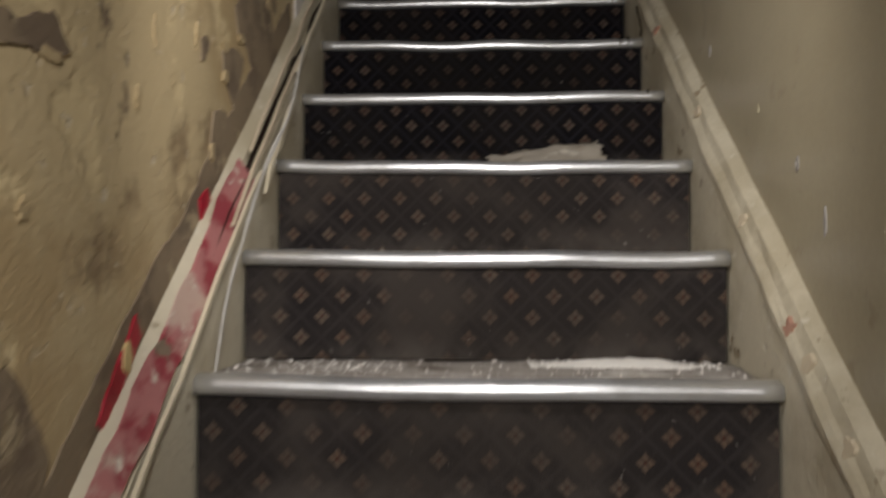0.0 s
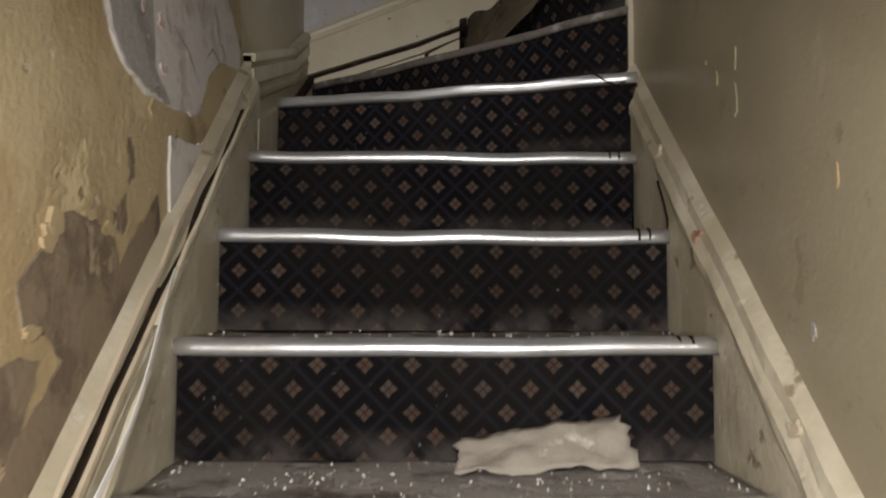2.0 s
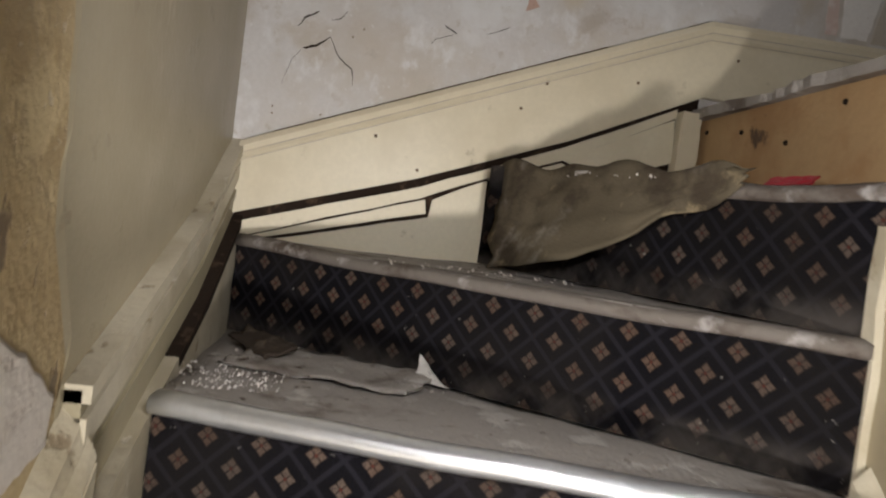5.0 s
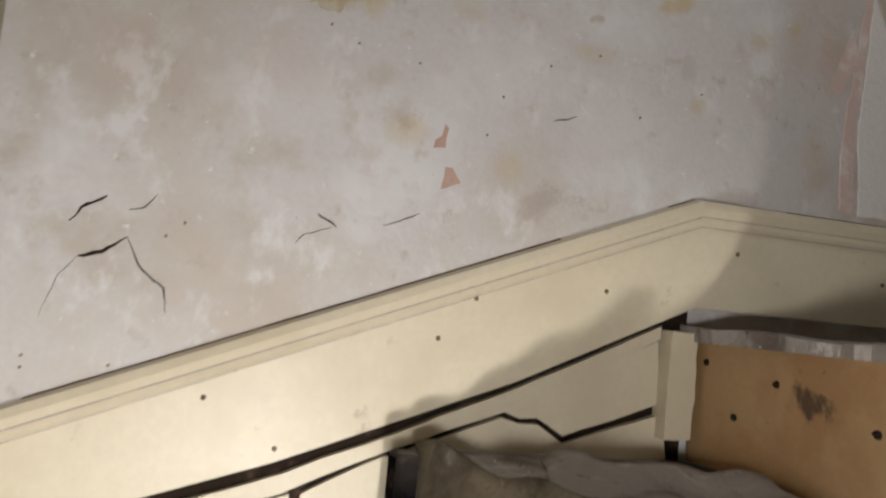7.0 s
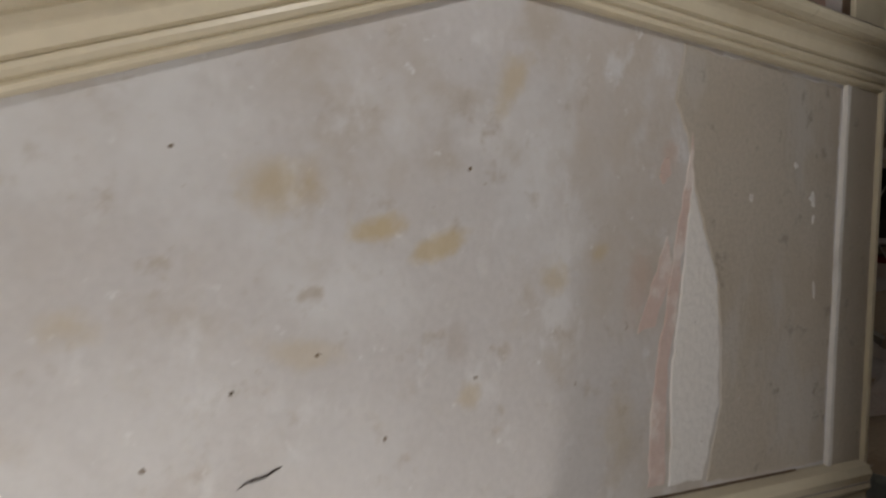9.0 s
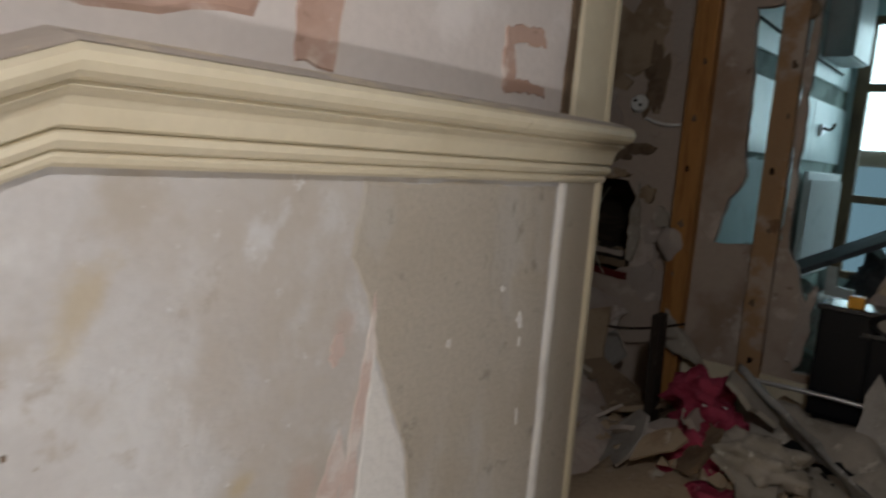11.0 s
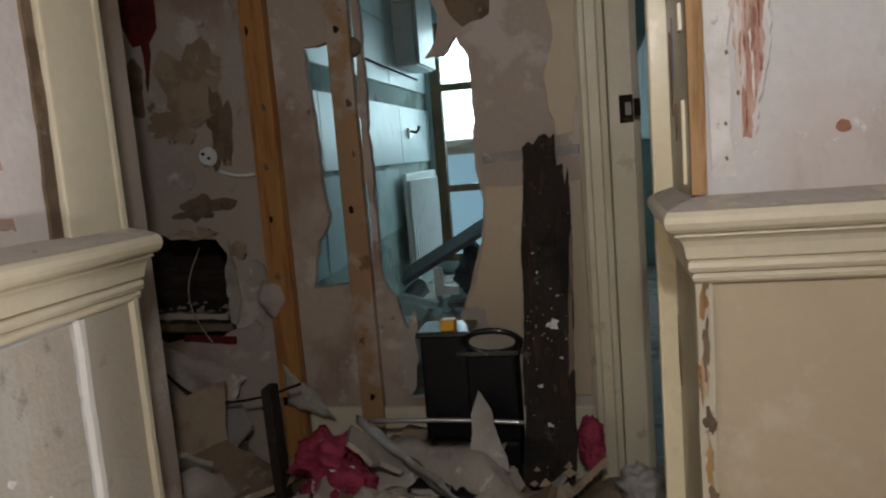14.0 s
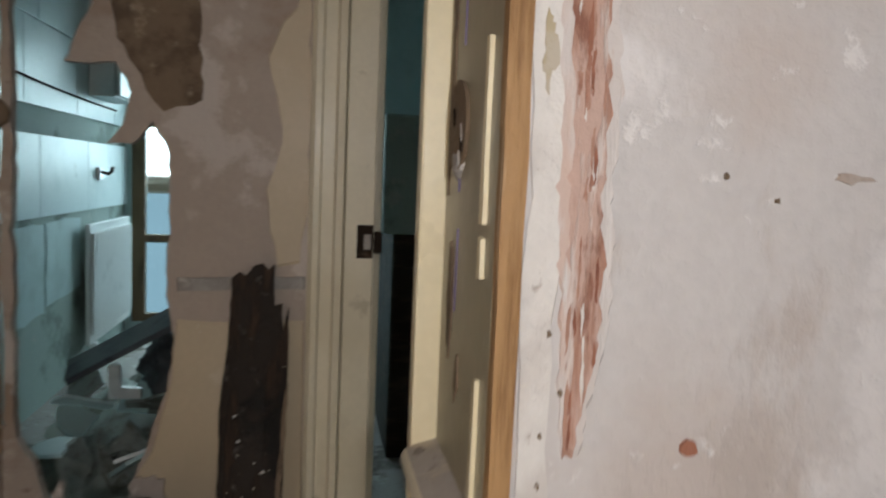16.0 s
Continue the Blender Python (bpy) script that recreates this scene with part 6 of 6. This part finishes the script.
pad.faces.new(disc[1][::-1])
for i in range(32):
    pad.faces.new((disc[0][i], disc[1][i], disc[1][(i + 1) % 32], disc[0][(i + 1) % 32]))
part("see_through_disc", pad, paper_mat, case, "pale disc added inside the ring for the wall seen through it")
part("yellow_tab", box(2.40, 1.722, 3.616, 2.43, 1.752, 3.640), yellow_plastic, case, "bright yellow tab", bevel=0.003)
for n in range(4):
    part("foot_stud", box(2.397, 1.725 + 0.02 * n, 3.43, 2.401, 1.733 + 0.02 * n, 3.438), black_gloss, case)
part("base", box(2.39, 1.60, ROOM, 2.50, 1.79, 3.38), black_plastic, case, bevel=0.01)

# rubble: slabs of plasterboard, pink wool, boards, plastic sheet
heap("rubble_mound", 2.22, 1.85, ROOM, 0.42, 0.55, 0.13, room_tan, "mound of plaster rubble inside the opening", "rubble", 7.0, 40)
heap("rubble_mound", 2.15, 2.35, ROOM, 0.35, 0.35, 0.22, room_light, "mound of grey plaster rubble against the partition", "rubble", 8.0, 40)
heap("rubble_mound", 2.30, 1.35, ROOM, 0.30, 0.20, 0.07, room_tan, "low mound of rubble before the door frame", "rubble", 9.0, 40)


def slab(u, v, thick, seed, m, mat, label):
    """A broken piece of board, lying as the pose m sets it."""
    o = ragged(blob(0, 0, u, v, seed, 9, 0.9), 0.03, 0.006, seed)
    return thing("board_fragment", sheet(o, [], lambda x, y: m @ Vector((x, y, thick)), lambda x, y: m @ Vector((x, y, 0))), mat, label, "rubble", "broken board fragments")


r = random.Random(9)
for n in range(46):
    y = r.uniform(1.42, 2.55)
    x = r.uniform(2.02, 2.46)
    z = ROOM + 0.03 + 0.12 * max(0, 1 - abs(y - 1.9) / 0.6) * r.uniform(0.5, 1.1) + (0.12 if y > 2.2 else 0) * r.random()
    m_ = [room_light, room_tan, grey_render, paper_mat, brown_stain][r.randrange(5)]
    slab(r.uniform(0.03, 0.085), r.uniform(0.025, 0.06), r.uniform(0.006, 0.014), n + 1, pose(x, y, z, r.uniform(-50, 50), r.uniform(-50, 40), r.uniform(0, 360)), m_, "broken fragment of old plasterboard in the rubble")
slab(0.11, 0.085, 0.012, 71, pose(2.36, 2.34, 3.40, 0, -62, 8), room_tan, "tan broken wallboard leaning in the rubble")
slab(0.07, 0.12, 0.012, 72, pose(2.28, 2.24, 3.34, 20, -50, -10), brown_stain, "brown broken wallboard leaning in the rubble")
slab(0.13, 0.05, 0.010, 73, pose(2.12, 2.18, 3.30, 0, -20, 50), room_light, "pale broken wallboard lying in the rubble")
slab(0.10, 0.05, 0.010, 74, pose(2.05, 1.80, 3.34, 10, -15, 20), paper_mat, "pale torn wallboard lying in the rubble")
slab(0.08, 0.06, 0.010, 75, pose(2.18, 1.86, 3.44, 10, -35, 80), paper_mat, "pale torn wallboard lying in the rubble")
slab(0.16, 0.03, 0.008, 76, pose(2.28, 1.66, 3.34, 0, -75, 4), grey_render, "grey pointed board splinter standing in the rubble")


def clump(name, cx, cy, cz, rad, stretch, mat, label, category, seed):
    bm = bmesh.new()
    bmesh.ops.create_icosphere(bm, subdivisions=4, radius=1.0)
    for v in bm.verts:
        d = v.co.normalized()
        k = 1 + 0.45 * noise.noise(d * 2.2 + Vector((seed, 0, 0))) + 0.22 * noise.noise(d * 6 + Vector((0, seed, 0))) + 0.10 * noise.noise(d * 17 + Vector((0, 0, seed)))
        v.co = Vector((cx, cy, cz)) + Vector((d.x * stretch[0], d.y * stretch[1], d.z * stretch[2])) * rad * k
    return thing(name, bm, mat, label, category, smooth=True)


clump("insulation", 2.24, 1.965, 3.405, 0.062, (0.9, 1.0, 0.8), pink_wool, "torn pink insulation wool on the rubble", "insulation", 1.0)
clump("insulation", 2.13, 1.895, 3.315, 0.078, (0.9, 1.25, 0.75), pink_wool, "torn pink insulation wool on the rubble", "insulation", 2.0)
clump("insulation", 2.20, 1.925, 3.365, 0.060, (0.9, 1.1, 0.8), pink_wool, "torn pink insulation wool on the rubble", "insulation", 13.0)
clump("insulation", 2.04, 1.82, 3.275, 0.060, (1.0, 1.3, 0.7), pink_wool, "torn pink insulation wool low in the rubble", "insulation", 14.0)
thing("torn_paper", crumpled(((2.165, 1.955, 3.375), (2.165, 1.885, 3.365), (2.20, 1.885, 3.405), (2.20, 1.945, 3.415)), 12, 8, 0.008, 51.0, 0.0015), white_plastic, "small white torn paper lying on the pink wool", "paper", smooth=True)
clump("insulation", 2.46, 1.455, 3.35, 0.045, (0.6, 0.6, 1.2), pink_wool, "pink wool wedged beside the door frame", "insulation", 4.0)
clump("insulation", 2.33, 2.58, 3.52, 0.04, (0.7, 0.8, 0.7), pink_wool, "pink wool beside the dark hole", "insulation", 5.0)
clump("crumpled_cloth", 2.10, 1.80, 3.36, 0.06, (1.0, 1.3, 0.7), paper_mat, "pale crumpled cloth in the rubble", "cloth", 6.0)
clump("crumpled_cloth", 2.36, 2.52, 3.40, 0.085, (0.5, 0.5, 1.0), dark_scrap, "dark crumpled cloth in the rubble", "cloth", 7.0)
clump("plastic_bag", 2.36, 1.36, 3.30, 0.05, (0.8, 0.8, 0.8), grey_render, "grey crumpled plastic bag by the door frame", "bag", 8.0)


def board(name, a, b, wide, thick, mat, label, category, turn=0.0):
    """A straight board from a to b."""
    a, b = Vector(a), Vector(b)
    m_ = Matrix.Translation(a) @ (b - a).to_track_quat("X", "Z").to_matrix().to_4x4() @ pose(0, 0, 0, turn, 0, 0)
    long = (b - a).length
    o = ragged([(0, -wide / 2), (long, -wide / 2), (long, wide / 2), (0, wide / 2)], 0.04, 0.002, int(long * 1000) % 97)
    return thing(name, sheet(o, [], lambda x, y: m_ @ Vector((x, y, thick / 2)), lambda x, y: m_ @ Vector((x, y, -thick / 2))), mat, label, category)


thing("plastic_strip", crumpled(((2.27, 1.87, 3.435), (2.05, 1.47, 3.245), (2.03, 1.505, 3.300), (2.25, 1.90, 3.490)), 40, 8, 0.016, 52.0, 0.0015), plastic_film, "grubby grey plastic film twisted over the rubble", "plastic", smooth=True)
thing("black_bag", crumpled(((2.15, 1.80, 3.325), (2.12, 1.66, 3.300), (2.22, 1.66, 3.345), (2.25, 1.80, 3.375)), 18, 10, 0.020, 53.0, 0.002), black_plastic, "black torn plastic bag between the rubble", "bag", smooth=True)
board("loose_board", (2.22, 2.055, 3.30), (2.22, 2.062, 3.56), 0.040, 0.018, rotten_wood, "dark splintered batten standing in the rubble", "board", 0)
board("loose_board", (2.42, 2.40, 3.26), (2.46, 2.25, 3.42), 0.09, 0.014, grey_render, "grey board fragment leaning in the rubble", "board", 40)
thing("metal_rod", tube(bent((2.38, 1.915, 3.428), (2.38, 1.585, 3.425), (0, 0, 0.004)), 0.005), steel, "thin grey metal rod across the rubble", "rod", smooth=True)
thing("plastic_sheet", crumpled(((2.05, 2.02, 3.30), (2.08, 1.55, 3.27), (2.34, 1.62, 3.40), (2.30, 1.95, 3.42)), 24, 14, 0.035, 31.0, 0.002), paper_mat, "grubby torn sheet draped over the rubble", "sheet", smooth=True)
thing("hanging_paper", crumpled(((2.50, 2.62, 3.42), (2.47, 2.30, 3.35), (2.52, 2.28, 3.50), (XP - 0.01, 2.62, 3.60)), 20, 12, 0.02, 33.0, 0.002), room_light, "sheet of torn wallpaper hanging off the partition", "paper", smooth=True)
thing("hanging_paper", crumpled(((2.50, 2.16, 3.42), (2.47, 2.03, 3.40), (2.52, 2.10, 3.45), (XP - 0.045, 2.165, 3.52)), 12, 8, 0.008, 35.0, 0.002), paper_mat, "pale tongue of torn paper by the stud", "paper", smooth=True)
crumbs("floor_rubble", [(1.97, 2.52, 1.33, 2.6, ROOM + 0.02, 900), (2.05, 2.45, 1.5, 2.4, ROOM + 0.10, 300)], room_tan, "small plaster rubble over the floor", 31, (0.004, 0.022))
crumbs("landing_rubble", [(1.0, 1.9, 1.25, 1.95, LAND + 0.001, 260)], grey_render, "small plaster rubble on the landing", 32, (0.003, 0.012))

# ---------------------------------------------------------------- bathroom
structure("floor_bathroom", box(2.7, -0.2, ROOM - 0.2, 5.56, 3.6, ROOM), dusty_tread, "rubble-strewn bathroom floor", "floor")
YB = 2.46
tiled = structure("wall_bathroom_north", box(2.88, YB, ROOM, 5.56, YB + 0.10, 5.2), green_wall, "green-grey wall with pale tiles above, stripped below", "wall")
structure("wall_bathroom_south", box(2.7, -0.3, ROOM, 5.56, -0.2, 5.2), aqua_wall, "pale aqua painted bathroom wall", "wall")
ewall = [[(1.40, 3.30), (2.425, 3.30), (2.425, 4.80), (1.40, 4.80)]]
structure("wall_bathroom_east", sheet([(-0.3, ROOM), (2.56, ROOM), (2.56, 5.2), (-0.3, 5.2)], ewall, lambda y, z: (5.56, y, z), lambda y, z: (5.72, y, z)), aqua_wall, "pale bathroom wall with the window opening", "wall")
tile_bm = bmesh.new()
box(-0.2975, -0.006, -0.1545, 0.2975, 0.006, 0.1545, tile_bm)
tile_me = mesh("tile", tile_bm, tile_blue, 0.002)
for row in range(4):
    for col in range(5):
        t = new("tile", tile_me)
        t.parent = tiled
        t.location = (3.05 + 0.30 + 0.60 * col - (0.15 if row % 2 else 0), YB - 0.007, 3.955 + 0.155 + 0.314 * row - (0.10 if row == 0 else 0) + 0.10)
for n, (x0, x1) in enumerate(((2.9, 3.6), (3.62, 4.3), (4.32, 4.75))):
    rag = ragged([(x0, 3.50 + 0.05 * n), (x1, 3.55 + 0.04 * n), (x1, 3.93), (x0, 3.93)], 0.05, 0.010, 120 + n)
    part("old_board", sheet(rag, [], lambda x, z: (x, YB - 0.008, z), lambda x, z: (x, YB, z)), aqua_wall, tiled, "pale backing board below the tiles")

window = empty("window_1", "timber window with frosted lower panes", "window", at=(5.60, 1.6, 3.3), kind="structure")
sash = part("window_frame", box(5.56, 2.355, 3.30, 5.61, 2.425, 4.80), brown_frame, window, bevel=0.004)
for y in (1.85, 1.40):
    part("mullion", box(5.56, y, 3.30, 5.61, y + 0.05, 4.80), brown_frame, window, bevel=0.004)
for z in (3.30, 3.745, 4.38, 4.755):
    part("glazing_bar", box(5.562, 1.41, z, 5.608, 2.36, z + 0.045), brown_frame, window, bevel=0.004)
for y0, y1 in ((1.90, 2.355), (1.45, 1.85)):
    for n, (z0, z1) in enumerate(((3.345, 3.745), (3.79, 4.38), (4.425, 4.755))):
        p = part("pane", box(5.583, y0, z0, 5.587, y1, z1), glass, window)
        p.visible_shadow = False
structure("backdrop", box(6.9, -1.5, 2.0, 6.92, 5.0, 4.02), far_wall_glow, "pale blue-grey wall outside the window, its daylight put in as glow", "backdrop")
structure("backdrop_sky", box(8.0, -3.0, 3.5, 8.02, 7.0, 7.0), bright_sky, "white overcast sky outside the window", "backdrop")
thing("window_foliage", crumpled(((6.80, 2.9, 3.98), (6.80, 0.5, 3.98), (6.80, 0.5, 4.08), (6.80, 2.9, 4.10)), 60, 5, 0.02, 44.0, 0.01), room_tan, "straggling dry growth along the outside wall", "plant", kind="")

cabinet = empty("wall_cabinet", "white wall cabinet with its door ajar", "cabinet", at=(4.9, YB, 4.45))
part("body", box(4.85, 2.33, 4.47, 5.25, YB - 0.014, 5.0), white_plastic, cabinet, bevel=0.006)
part("door", box(4.83, 2.305, 4.475, 5.22, 2.325, 4.995), white_plastic, cabinet, bevel=0.004)
part("door_gap", box(4.842, 2.326, 4.48, 4.848, 2.329, 4.99), dark_gap, cabinet)
radiator = empty("radiator", "white panel radiator with vertical flutes", "radiator", at=(4.9, YB, 3.35))
part("panel", box(4.70, 2.40, 3.36, 5.42, 2.42, 3.90), white_plastic, radiator, bevel=0.006)
for n in range(13):
    part("flute", box(4.72 + 0.054 * n, 2.385, 3.40, 4.75 + 0.054 * n, 2.40, 3.86), white_plastic, radiator, bevel=0.004)
part("foot", box(4.75, 2.39, ROOM, 4.79, 2.42, 3.36), white_plastic, radiator)
hook = empty("tap_hook", "small chrome hook on the tiled wall", "hook", at=(5.0, YB, 4.12))
part("plate", box(4.98, YB - 0.028, 4.09, 5.03, YB - 0.014, 4.15), steel, hook, bevel=0.003)
part("arm", tube([(5.0, YB - 0.028, 4.13), (5.0, YB - 0.06, 4.12), (5.0, YB - 0.075, 4.135), (5.0, YB - 0.08, 4.155)], 0.008), dark_gap, hook, smooth=True)
wire = tube(bent((3.0, YB - 0.02, 4.52), (5.3, YB - 0.02, 4.44), (0, 0, -0.02)), 0.004)
thing("cable", wire, dark_gap, "thin dark cable along the tiled wall", "cable", smooth=True)
board("fallen_shelf", (3.62, 2.16, 3.53), (3.70, 1.60, 3.84), 0.16, 0.018, slate_board, "grey fallen shelf lying aslant in the bathroom", "shelf", 10)
clump("dark_bag", 3.85, 1.86, 3.47, 0.16, (0.7, 0.8, 0.9), slate_board, "dark grey rubbish bag under the fallen shelf", "bag", 12.0)
thing("white_bracket", sheet([(0.0, 0.0), (0.09, 0.0), (0.09, 0.03), (0.035, 0.035), (0.03, 0.10), (0.0, 0.10)], [], lambda a, b: (3.52, 2.02 - a, 3.475 + b), lambda a, b: (3.54, 2.02 - a, 3.475 + b)), white_plastic, "white plastic bracket among the rubble", "bracket")
heap("rubble_mound", 3.3, 2.0, ROOM, 0.45, 0.45, 0.22, green_rubble, "mound of pale rubble on the bathroom floor", "rubble", 15.0, 40)
heap("rubble_mound", 4.2, 1.9, ROOM, 0.6, 0.5, 0.20, green_rubble, "mound of pale rubble on the bathroom floor", "rubble", 16.0, 40)
for n in range(16):
    slab(r.uniform(0.05, 0.12), r.uniform(0.04, 0.09), 0.01, n + 130, pose(r.uniform(2.9, 4.2), r.uniform(1.7, 2.3), r.uniform(3.36, 3.46), r.uniform(-35, 35), r.uniform(-35, 35), r.uniform(0, 360)), [tile_blue, white_plastic, aqua_wall, green_rubble][n % 4], "broken pale tile or board in the bathroom rubble")
chest = empty("low_cabinet", "grey-green cabinet seen through the doorway", "cabinet", at=(4.0, 1.0, ROOM))
part("body", box(3.6, 0.55, 3.98, 4.4, 1.22, 4.36), green_wall, chest, bevel=0.01)
part("plinth", box(3.65, 0.6, ROOM, 4.35, 1.18, 3.98), dark_board, chest, bevel=0.01)
